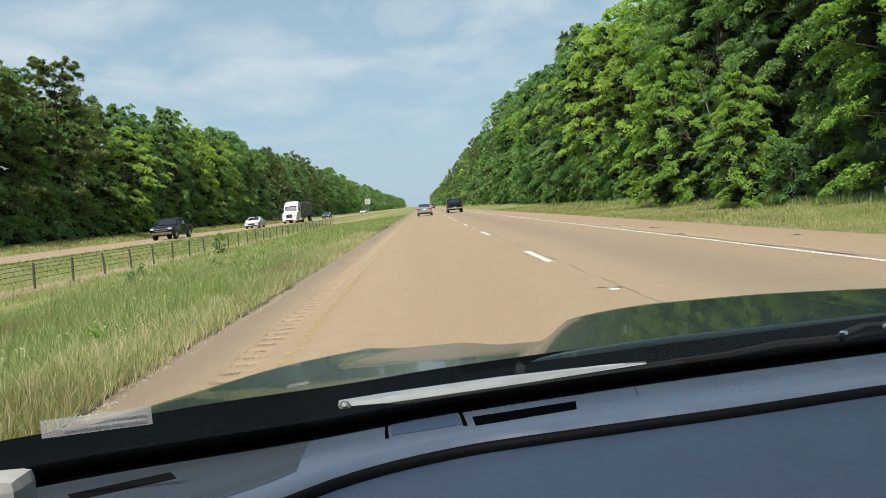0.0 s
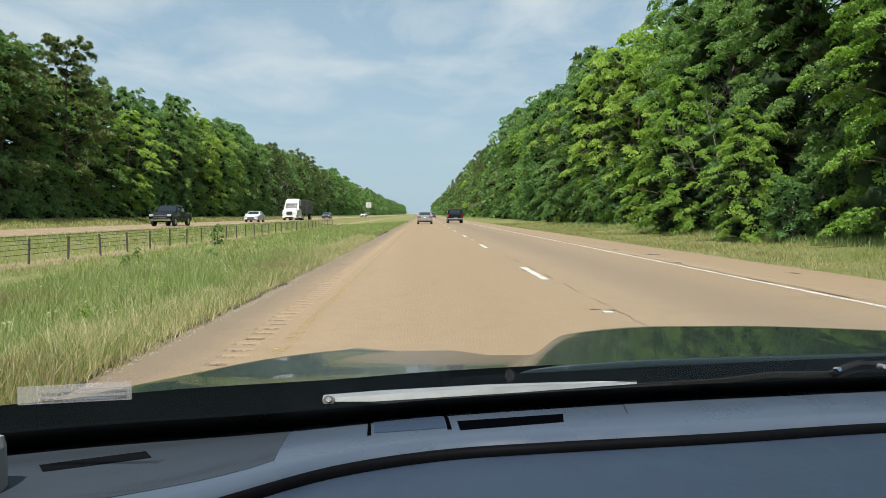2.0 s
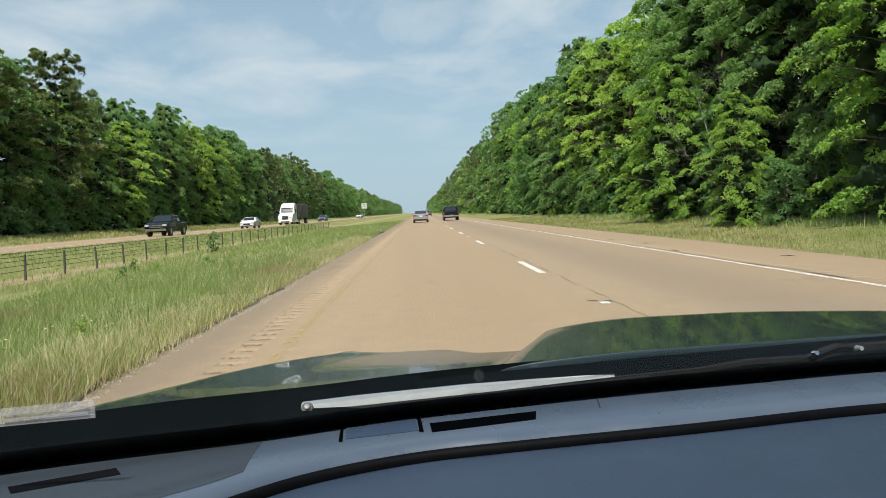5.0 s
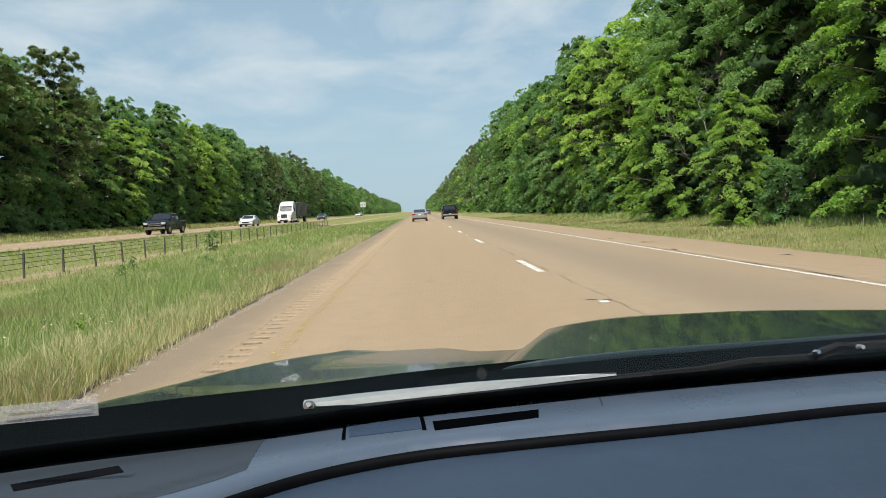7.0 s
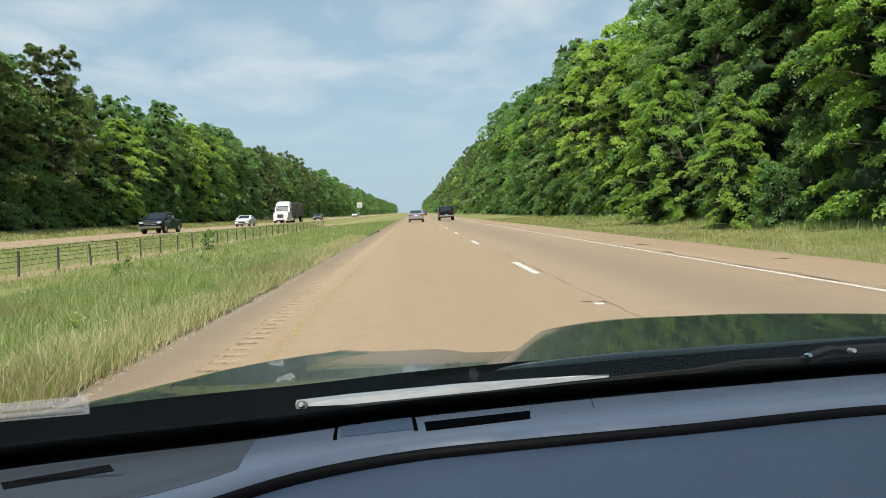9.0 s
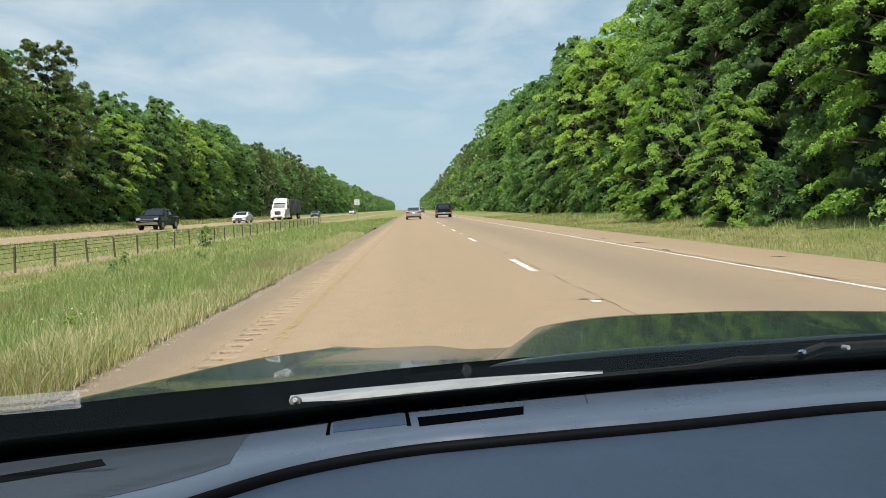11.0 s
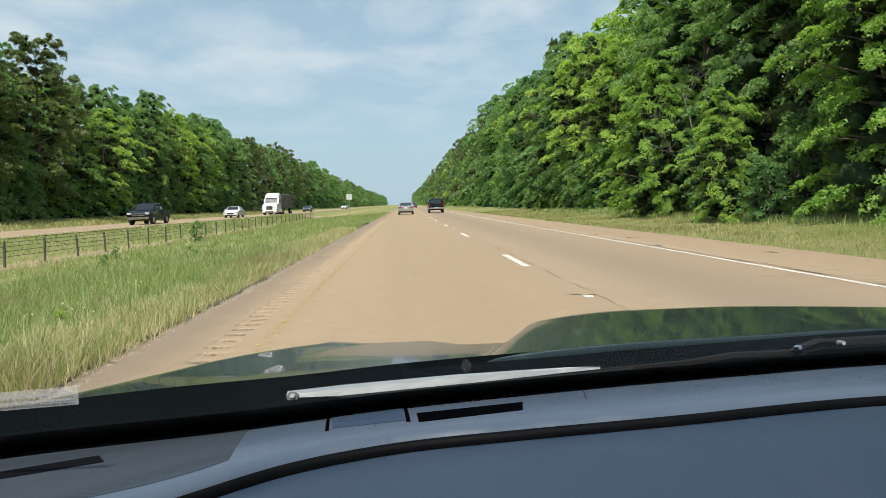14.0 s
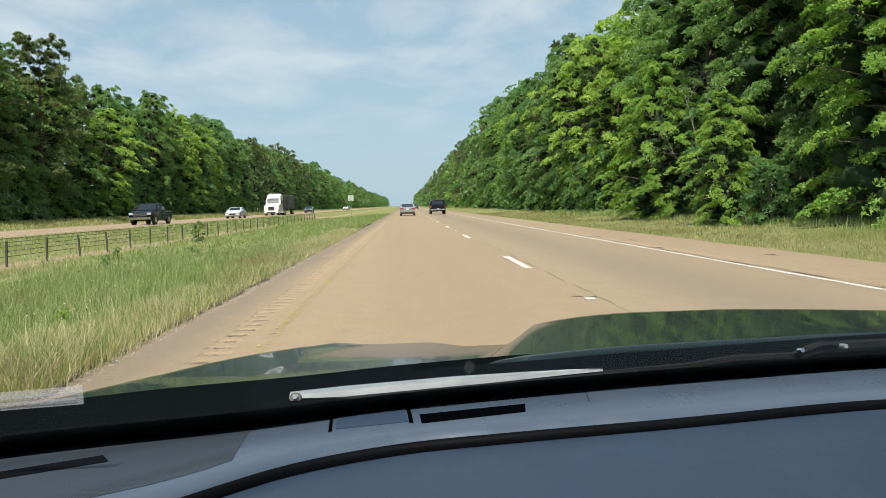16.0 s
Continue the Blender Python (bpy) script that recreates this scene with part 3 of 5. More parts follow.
bushes = [make_tree("bush", 2.6, 1.6, 34, 2, 70, 0.13, 41, LEAF_B, 0.05, 0.24),
          make_tree("bush", 4.4, 2.0, 40, 2, 80, 0.15, 42, LEAF_A, 0.05, 0.24),
          make_tree("bush", 6.5, 2.8, 42, 2, 90, 0.19, 43, LEAF_A, 0.02, 0.2),
          make_tree("bush", 6.5, 2.8, 36, 1, 60, 0.4, 44, LEAF_A, 0.02, 0.3)]
for k in near_kinds + fine_kinds + mid_kinds + far_kinds + distant_kinds + weed_kinds + bushes:
    name = k.name.split(".")[0]
    tagged(k, {"pine_tree": PINE, "bush": BUSH, "weed": WEED}.get(name, BROAD), {"bush": "bush", "weed": "weed"}.get(name, "tree"),
           {"bush": "bushes under the trees", "weed": "weeds in the median"}.get(name, "trees of the wood"))

placed = set()


def plant(ob, x, y, s, turn, tall=1.0):
    m = Matrix.Translation((x, y, ground_z(x) - 0.05)) @ Matrix.Rotation(turn, 4, "Z") 
    if ob.name not in placed:
        placed.add(ob.name)
        ob.matrix_basis = m @ Matrix.Diagonal((s, s, s * tall, 1))
        return ob
    c = copy_thing(ob, m)
    c.scale = (s, s, s * tall)
    return c


rng = random.Random(77)


def wood_row(kinds, weights, x, spread, y_from, y_to, step, s0, s1, grow=0.0):
    y = y_from
    while y < y_to:
        k = rng.choices(kinds, weights)[0]
        plant(k, x + rng.uniform(-spread, spread), y, rng.uniform(s0, s1), rng.uniform(0, 6.28), rng.uniform(0.92, 1.08))
        y += step * rng.uniform(0.75, 1.3)
        step *= 1.0 + grow


# right side of the road
wood_row(fine_kinds, (3, 3, 3, 3), 17.6, 1.2, 6, 16, 5.6, 0.9, 1.0)
for k, x, y, s, turn in ((1, 15.8, 22.5, 0.82, 5.1), (2, 18.2, 18.0, 0.98, 0.4), (0, 18.8, 26.5, 0.95, 2.0), (3, 20.0, 31.5, 1.0, 1.1), (1, 13.9, 39.0, 0.62, 3.0), (1, 13.0, 29.0, 0.38, 1.7),
                         (0, 19.0, 36.0, 1.0, 4.4), (2, 18.4, 43.0, 0.95, 5.2), (0, 19.2, 49.5, 1.0, 0.9)):
    plant(near_kinds[k], x, y, s, turn)
wood_row(far_kinds, (3, 2, 3), 23.5, 1.2, 14, 60, 7.5, 0.92, 1.05)
wood_row(fine_kinds, (3, 3, 3, 3), 18.6, 1.4, 55, 98, 5.2, 0.88, 1.08)
wood_row(mid_kinds, (4, 3, 3, 2), 18.6, 1.0, 100, 150, 5.2, 1.0, 1.2)
wood_row(far_kinds, (4, 2, 3), 23, 1.2, 62, 150, 6.5, 1.0, 1.2)
wood_row(far_kinds, (2, 1, 6), 18.5, 1.0, 152, 330, 6.5, 0.95, 1.12)
wood_row(distant_kinds, (3, 3), 18.5, 1.5, 332, 1300, 9.0, 0.9, 1.08, 0.006)
wood_row(bushes, (3, 2, 0, 0), 13.8, 0.7, 16, 40, 9.0, 0.35, 0.7)
wood_row(bushes, (3, 2, 0, 0), 15.4, 0.6, 40, 90, 6.5, 0.45, 0.85)
wood_row(bushes, (0, 2, 3, 0), 16.8, 0.6, 12, 80, 6.4, 0.6, 1.0)
wood_row(bushes, (0, 0, 0, 3), 17.2, 0.6, 84, 150, 5.6, 0.7, 1.05)
for x, y, k, s in ((-11.2, 39.5, 2, 1.0), (-10.4, 26.5, 2, 0.45), (-8.6, 21.0, 2, 0.4)):
    plant(weed_kinds[k], x, y, s, y)
for i in range(26):
    plant(weed_kinds[i % 2], rng.uniform(-10.5, -2.8), 4.5 + 30 * rng.random() ** 1.3, rng.uniform(0.3, 0.55), i * 1.9)
# left side, beyond the other carriageway
wood_row(fine_kinds, (3, 1, 3, 5), -38, 1.4, 36, 80, 5.0, 0.92, 1.1)
wood_row(fine_kinds, (5, 2, 4, 2), -38, 1.4, 81, 118, 5.2, 0.88, 1.06)
wood_row(mid_kinds, (5, 2, 4, 2), -38, 1.4, 119, 175, 5.4, 0.92, 1.1)
wood_row(far_kinds, (4, 2, 3), -43.5, 1.2, 40, 120, 6.0, 0.95, 1.1)
wood_row(far_kinds, (4, 2, 3), -43.5, 1.2, 124, 175, 6.0, 1.0, 1.12)
wood_row(far_kinds, (4, 1, 5), -38, 1.3, 176, 400, 6.5, 0.95, 1.12)
wood_row(distant_kinds, (4, 3), -38, 2, 402, 1500, 9.0, 0.8, 1.0, 0.006)
wood_row(bushes, (0, 0, 0, 4), -37.2, 0.7, 34, 175, 3.6, 0.6, 1.1)
wood_row(far_kinds, (4, 3, 3), 16, 1.5, -58, 4, 9.0, 0.95, 1.05)
wood_row(far_kinds, (4, 3, 3), -38, 1.5, -55, 34, 9.0, 0.95, 1.05)


for i, k in enumerate(near_kinds + fine_kinds + mid_kinds + far_kinds + distant_kinds + weed_kinds + bushes):
    if k.name not in placed:
        plant(k, 22.5, 26.0 + 6.5 * i, 0.9, i * 1.1)


# ---- grass ----
def blades(name, count, xr, yr, h0, h1, width, seed, mat, power=2.2, lean=0.35, avoid=None):
    r = np.random.RandomState(seed)
    y = yr[0] + (yr[1] - yr[0]) * r.rand(count) ** power
    x = xr[0] + (xr[1] - xr[0]) * r.rand(count)
    if avoid is not None:
        keep = avoid(x, y)
        x, y = x[keep], y[keep]
    n = len(x)
    z = np.interp(x, np.linspace(-45, 45, 400), [ground_z(v) for v in np.linspace(-45, 45, 400)]) - 0.03
    clump = np.array([noise.noise((a * 0.8, b * 0.8, 2)) for a, b in zip(x[::1], y[::1])])
    h = (h0 + (h1 - h0) * r.rand(n)) * (1 + 0.55 * clump)
    far = np.clip(y / 14.0, 1.0, 7.0)
    w = width * far * r.uniform(0.6, 1.4, n)
    t = r.rand(n) * 2 * math.pi
    bx, by = np.cos(t) * w, np.sin(t) * w
    lx, ly = r.normal(0, lean, n) * h, r.normal(0, lean, n) * h
    p = np.stack([x, y, z], 1)
    v0 = p + np.stack([bx, by, 0 * z], 1)
    v1 = p - np.stack([bx, by, 0 * z], 1)
    m0 = p + np.stack([bx * 0.7 + lx * 0.35, by * 0.7 + ly * 0.35, h * 0.6], 1)
    m1 = p + np.stack([-bx * 0.7 + lx * 0.35, -by * 0.7 + ly * 0.35, h * 0.6], 1)
    tip = p + np.stack([lx, ly, h], 1)
    v = np.stack([v0, v1, m1, m0, tip], 1).reshape(-1, 3)
    b = np.arange(n) * 5
    loops = np.stack([b, b + 1, b + 2, b + 3, b + 3, b + 2, b + 4], 1).ravel()
    me = bpy.data.meshes.new(name)
    me.vertices.add(5 * n)
    me.vertices.foreach_set("co", v.astype(np.float32).ravel())
    me.loops.add(7 * n)
    me.loops.foreach_set("vertex_index", loops.astype(np.int32))
    me.polygons.add(2 * n)
    me.polygons.foreach_set("loop_start", np.stack([np.arange(n) * 7, np.arange(n) * 7 + 4], 1).ravel().astype(np.int32))
    me.polygons.foreach_set("loop_total", np.tile([4, 3], n).astype(np.int32))
    me.update(calc_edges=True)
    me.materials.append(mat)
    return new(name, me)


tagged(blades("grass", 84000, (-9, -2.52), (2.5, 24), 0.12, 0.29, 0.0042, 1, GRASS, 1.35, 0.34), "tall green and straw-coloured median grass", "grass", kind="stuff")
tagged(blades("grass", 66000, (-19.2, -2.55), (9, 120), 0.10, 0.26, 0.0045, 2, GRASS, 1.7, 0.45, lambda x, y: (np.abs(x + 13.5) > 0.65) | (np.sin(x * 91.7 + y * 37.3) > 0.55)), "tall green and straw-coloured median grass", "grass", kind="stuff")
tagged(blades("grass", 36000, (-3.45, -2.42), (2.5, 36), 0.12, 0.30, 0.0036, 3, GRASS_FRINGE, 1.5, 0.4), "dry grass fringe along the asphalt edge", "grass", kind="stuff")
tagged(blades("grass", 64000, (8.3, 15.5), (8, 90), 0.05, 0.15, 0.0042, 4, GRASS_DRY, 1.6, 0.4), "pale verge grass before the wood", "grass", kind="stuff")
tagged(blades("grass", 9000, (13.0, 16.0), (10, 70), 0.16, 0.36, 0.0055, 5, GRASS, 1.4, 0.35), "tall weeds under the trees", "grass", kind="stuff")
tagged(blades("grass", 22000, (-35, -29.6), (40, 160), 0.12, 0.30, 0.005, 6, GRASS_DRY, 1.3), "verge grass beyond the other carriageway", "grass", kind="stuff")


tagged(blades("grass", 1800, (-9, -2.6), (3, 26), 0.3, 0.46, 0.0016, 7, plain("straw_stems", (0.56, 0.48, 0.27), 0.7, vary=0.25), 1.4, 0.25), "pale dry seed stems above the grass", "grass", kind="stuff")


tagged(blades("grass", 12000, (-11, -2.55), (-16, 2.5), 0.14, 0.34, 0.008, 8, GRASS, 1.0, 0.45), "tall green and straw-coloured median grass", "grass", kind="stuff")
tagged(blades("grass", 9000, (8.35, 15.5), (-16, 8), 0.06, 0.2, 0.01, 9, GRASS_DRY, 1.0, 0.45), "pale verge grass before the wood", "grass", kind="stuff")


# small pale flower heads among the grass
def flower_heads(count, seed):
    r = random.Random(seed)
    verts, faces = [], []
    for _ in range(count):
        cx, cy = r.uniform(-9, -3.2), 4 + 24 * r.random() ** 1.3
        for _ in range(r.randint(2, 6)):
            x, y = cx + r.gauss(0, 0.12), cy + r.gauss(0, 0.12)
            z, s = ground_z(x) + r.uniform(0.24, 0.4), r.uniform(0.008, 0.02)
            b = len(verts)
            verts += [(x + s, y, z), (x, y + s, z + 0.004), (x - s, y, z), (x, y - s, z + 0.004), (x, y, z + s * 0.6)]
            faces += [(b, b + 1, b + 4), (b + 1, b + 2, b + 4), (b + 2, b + 3, b + 4), (b + 3, b, b + 4)]
    return mesh_ob("flowers", verts, faces, plain("pale_yellow_flower", (0.6, 0.58, 0.3), 0.7, vary=0.3))


tagged(flower_heads(90, 8), "small pale yellow flower heads in the grass", "flowers", kind="stuff")


# crumbs of asphalt and gravel along the ragged edge
def crumbs(name, count, x0, x1, y0, y1, size, seed, mat):
    r = random.Random(seed)
    verts, faces = [], []
    for _ in range(count):
        y = y0 + (y1 - y0) * r.random() ** 1.6
        x = x0 + (x1 - x0) * r.random() + edge_wave(y, 1)
        s = size * r.uniform(0.4, 1.3)
        b = len(verts)
        verts += [(x + s * r.uniform(0.6, 1), y, 0.0), (x, y + s * r.uniform(0.6, 1), 0.0), (x - s * r.uniform(0.6, 1), y, 0.0), (x, y - s * r.uniform(0.6, 1), 0.0), (x, y, s * r.uniform(0.5, 0.9))]
        faces += [(b, b + 1, b + 4), (b + 1, b + 2, b + 4), (b + 2, b + 3, b + 4), (b + 3, b, b + 4)]
    return mesh_ob(name, verts, faces, mat)


rows = []
for i in range(420):
    y = 2.0 + i * 0.12
    x = LEFT_EDGE + edge_wave(y, 1)
    a, b = 0.08 + 0.06 * noise.noise((y * 1.7, 2, 2)), 0.055 + 0.10 * noise.noise((y * 2.3, 6, 2)) + 0.05 * noise.noise((y * 7.0, 1, 2))
    rows.append([(x - a, y, -0.02), (x - 0.02, y, 0.010), (x + max(0.004, b), y, 0.005)])
tagged(loft("soil_edge", rows, plain("dark_crumbly_soil", (0.075, 0.06, 0.043), 0.95, vary=0.6, scale=18, bump=0.8)), "dark soil lip where grass meets the asphalt", "soil", kind="structure")
tagged(crumbs("gravel", 2600, -2.58, -2.3, 2.5, 40, 0.014, 4, plain("grey_crumbs", (0.31, 0.28, 0.23), 0.9, vary=0.5)), "loose gravel crumbs along the asphalt edge", "gravel", kind="stuff")


# ---- cable fence in the median ----
FENCE_X, FENCE_STEP, FENCE_N = -13.5, 2.75, 45
fz = ground_z(FENCE_X) + 0.02
fence = tagged(new("cable_fence"), "wire cable fence on dark steel posts in the median", "fence")
post_mesh = None
for i in range(FENCE_N):
    y = -13.5 + i * FENCE_STEP
    if post_mesh is None:
        bm = box(-0.035, 0.035, -0.025, 0.025, -0.2, 0.88, 0.008)
        first = part("post", bm, POST, fence)
        post_mesh = first.data
        first.location = (FENCE_X, y, fz)
        continue
    o = new("post", post_mesh)
    o.parent = fence
    o.location = (FENCE_X, y, fz)
    o.rotation_euler = (radians(rng.uniform(-2, 2)), radians(rng.uniform(-2, 2)), 0)
for z in (0.34, 0.52, 0.68, 0.82):
    part("cable", tube((FENCE_X + 0.04, -15, fz + z), (FENCE_X + 0.04, -15 + FENCE_N * FENCE_STEP, fz + z), 0.01, seg=6), POST, fence)


# ---- vehicles on the road ----
def extruded(profile, half, belt=None, inset=0.0, bevel=0.03):
    """A body from a side outline (y, z), with its upper part drawn in."""
    bm = bmesh.new()
    a = [bm.verts.new((-half, y, z)) for y, z in profile]
    f = bm.faces.new(a)
    g = bmesh.ops.extrude_face_region(bm, geom=[f])
    for v in g["geom"]:
        if isinstance(v, bmesh.types.BMVert):
            v.co.x = half
    if belt is not None:
        for v in bm.verts:
            if v.co.z > belt:
                v.co.x *= 1 - inset * min(1.0, (v.co.z - belt) / 0.45)
    bmesh.ops.recalc_face_normals(bm, faces=bm.faces)
    if bevel:
        bmesh.ops.bevel(bm, geom=[e for e in bm.edges if abs(e.verts[0].co.x - e.verts[1].co.x) < 0.2], offset=bevel, segments=3, affect="EDGES")
    return bm


def panel(points, thick=0.012):
    """A thin solid panel through a loop of points."""
    bm = bmesh.new()
    f = bm.faces.new([bm.verts.new(p) for p in points])
    g = bmesh.ops.extrude_face_region(bm, geom=[f])
    n = f.normal if f.normal.length else Vector((0, 0, 1))
    f.normal_update()
    n = f.normal.copy()
    for v in g["geom"]:
        if isinstance(v, bmesh.types.BMVert):
            v.co -= n * thick
    return bm


def wheel(parent, x, y, r, w, rim_mat):
    bm = tube((x - w / 2, y, r), (x + w / 2, y, r), r, seg=24)
    bmesh.ops.bevel(bm, geom=[e for e in bm.edges if abs(e.verts[0].co.x - e.verts[1].co.x) < 1e-4], offset=0.025, segments=2, affect="EDGES")
    t = part("wheel", bm, TYRE, parent)
    s = 1 if x > 0 else -1
    part("rim", tube((x + s * (w / 2 - 0.02), y, r), (x + s * (w / 2 + 0.006), y, r), r * 0.64, r * 0.6, seg=20), rim_mat, t)


def vehicle(name, label, category, profile, half, belt, inset, paint, glass, wheels, lights, radius=0.34, group="cars on the road"):
    root = tagged(new(name), label, category, group)
    body = part("body", extruded(profile, half, belt, inset, 0.075), paint, root, smooth=True)
    body.data.set_sharp_from_angle(angle=radians(32))
    for pts in glass:
        part("window", panel(pts), CAR_GLASS, root, "dark tinted glass")
    for y in wheels:
        for s in (-1, 1):
            wheel(root, s * (half - 0.10), y, radius, 0.22, RIM)
            part("wheel_arch", tube((s * (half - 0.19), y, radius + 0.02), (s * (half + 0.004), y, radius + 0.02), radius + 0.07, seg=24), BLACK_TRIM, root)
    for nm, mat, b in lights:
        part(nm, box(*b, 0.015), mat, root)
    return root


def side_glass(points, half, inset, belt):
    out = []
    for s in (-1, 1):
        loop = [(s * (half * (1 - inset * min(1, max(0, (z - belt)) / 0.45)) + 0.008), y, z) for y, z in points]
        out.append(loop if s > 0 else loop[::-1])
    return out


def cross_glass(y0, z0, y1, z1, w0, w1, out):
    """Windscreen or rear window, from its foot to its head, a little outside the body."""
    dy = out
    return [(-w0, y0 + dy, z0), (w0, y0 + dy, z0), (w1, y1 + dy, z1), (-w1, y1 + dy, z1)]


# front of each vehicle looks along +y
SEDAN = ((-2.25, 0.32), (-2.32, 0.55), (-2.28, 0.95), (-1.75, 1.03), (-0.95, 1.43), (0.25, 1.45), (1.05, 1.0), (1.95, 0.86), (2.28, 0.68), (2.3, 0.35), (2.1, 0.22), (-2.1, 0.22))
SUV = ((-2.25, 0.38), (-2.32, 0.6), (-2.3, 1.05), (-2.0, 1.62), (-1.7, 1.7), (0.2, 1.7), (1.05, 1.12), (2.0, 1.02), (2.3, 0.85), (2.32, 0.45), (2.1, 0.26), (-2.1, 0.26))
PICKUP = ((-2.75, 0.5), (-2.8, 0.7), (-2.78, 1.16), (-0.95, 1.16), (-0.8, 1.80), (0.55, 1.84), (1.25, 1.22), (2.5, 1.13), (2.75, 0.95), (2.78, 0.5), (2.5, 0.34), (-2.5, 0.34))


def sedan(name, label, paint):
    h, b, i = 0.9, 0.98, 0.2
    g = side_glass([(-1.55, 1.04), (0.85, 1.02), (0.2, 1.37), (-0.9, 1.36)], h, i, b)
    g += [cross_glass(1.0, 1.05, 0.32, 1.41, 0.72, 0.62, 0.02), cross_glass(-1.68, 1.08, -1.02, 1.40, 0.7, 0.6, -0.03)[::-1]]
    L = [("headlight", LAMP_CLEAR, (s * 0.7 - 0.17, s * 0.7 + 0.17, 2.12, 2.3, 0.62, 0.76)) for s in (-1, 1)]
    L += [("tail_light", LAMP_RED, (s * 0.68 - 0.2, s * 0.68 + 0.2, -2.345, -2.2, 0.78, 0.92)) for s in (-1, 1)]
    L += [("grille", BLACK_TRIM, (-0.45, 0.45, 2.2, 2.315, 0.45, 0.64)), ("number_plate", PLATE, (-0.16, 0.16, -2.345, -2.3, 0.7, 0.84)),
          ("bumper", BLACK_TRIM, (-0.8, 0.8, -2.35, -2.2, 0.26, 0.42)), ("bumper", BLACK_TRIM, (-0.75, 0.75, 2.15, 2.33, 0.24, 0.38))]
    L += [("mirror", paint, (s * 0.99 - 0.09, s * 0.99 + 0.09, 0.72, 0.86, 0.98, 1.12)) for s in (-1, 1)]
    return vehicle(name, label, "car", SEDAN, h, b, i, paint, g, (-1.35, 1.4), L)


def suv(name, label, paint):
    h, b, i = 0.93, 1.08, 0.17
    g = side_glass([(-1.95, 1.16), (0.85, 1.14), (0.15, 1.6), (-1.75, 1.6)], h, i, b)
    g += [cross_glass(0.98, 1.17, 0.28, 1.65, 0.76, 0.68, 0.02), cross_glass(-2.25, 1.15, -2.02, 1.58, 0.72, 0.66, -0.03)[::-1]]
    L = [("headlight", LAMP_CLEAR, (s * 0.72 - 0.17, s * 0.72 + 0.17, 2.1, 2.32, 0.76, 0.92)) for s in (-1, 1)]
    L += [("tail_light", LAMP_RED, (s * 0.74 - 0.16, s * 0.74 + 0.16, -2.345, -2.2, 0.92, 1.1)) for s in (-1, 1)]
    L += [("grille", BLACK_TRIM, (-0.5, 0.5, 2.2, 2.34, 0.55, 0.88)), ("number_plate", PLATE, (-0.16, 0.16, -2.345, -2.3, 0.72, 0.86)),
          ("bumper", BLACK_TRIM, (-0.86, 0.86, -2.36, -2.2, 0.3, 0.52)), ("bumper", BLACK_TRIM, (-0.8, 0.8, 2.15, 2.345, 0.3, 0.48))]
    L += [("mirror", paint, (s * 1.03 - 0.1, s * 1.03 + 0.1, 0.74, 0.9, 1.12, 1.28)) for s in (-1, 1)]
    return vehicle(name, label, "car", SUV, h, b, i, paint, g, (-1.38, 1.42), L, 0.36)


def pickup(name, label, paint):
    h, b, i = 0.98, 1.18, 0.16
    g = side_glass([(-0.75, 1.26), (1.05, 1.26), (0.5, 1.72), (-0.66, 1.7)], h, i, b)
    g += [cross_glass(1.2, 1.28, 0.62, 1.78, 0.8, 0.7, 0.02), cross_glass(-0.92, 1.26, -0.82, 1.72, 0.74, 0.68, -0.03)[::-1]]
    L = [("headlight", LAMP_CLEAR, (s * 0.76 - 0.17, s * 0.76 + 0.17, 2.58, 2.78, 0.86, 1.04)) for s in (-1, 1)]
    L += [("tail_light", LAMP_RED, (s * 0.9 - 0.07, s * 0.9 + 0.07, -2.83, -2.7, 0.82, 1.12)) for s in (-1, 1)]
    L += [("grille", BLACK_TRIM, (-0.56, 0.56, 2.66, 2.79, 0.72, 1.04)), ("grille_bar", CHROME, (-0.6, 0.6, 2.68, 2.81, 0.9, 0.97)), ("grille_bar", CHROME, (-0.56, 0.56, 2.68, 2.81, 0.76, 0.8)), ("number_plate", PLATE, (-0.16, 0.16, -2.87, -2.83, 0.58, 0.72)),
          ("bumper", CHROME, (-0.94, 0.94, -2.9, -2.76, 0.5, 0.68)), ("bumper", CHROME, (-0.9, 0.9, 2.7, 2.84, 0.46, 0.66)),
          ("tailgate", paint, (-0.8, 0.8, -2.82, -2.74, 0.72, 1.14)), ("bed_cover", BLACK_TRIM, (-0.84, 0.84, -2.72, -1.0, 1.15, 1.19)),
          ("roof_rack", BLACK_TRIM, (-0.62, 0.62, -0.55, -0.45, 1.83, 1.88))]
    L += [("mirror", BLACK_TRIM, (s * 1.1 - 0.12, s * 1.1 + 0.12, 0.82, 0.98, 1.26, 1.5)) for s in (-1, 1)]
    return vehicle(name, label, "pickup truck", PICKUP, h, b, i, paint, g, (-1.75, 1.75), L, 0.4)


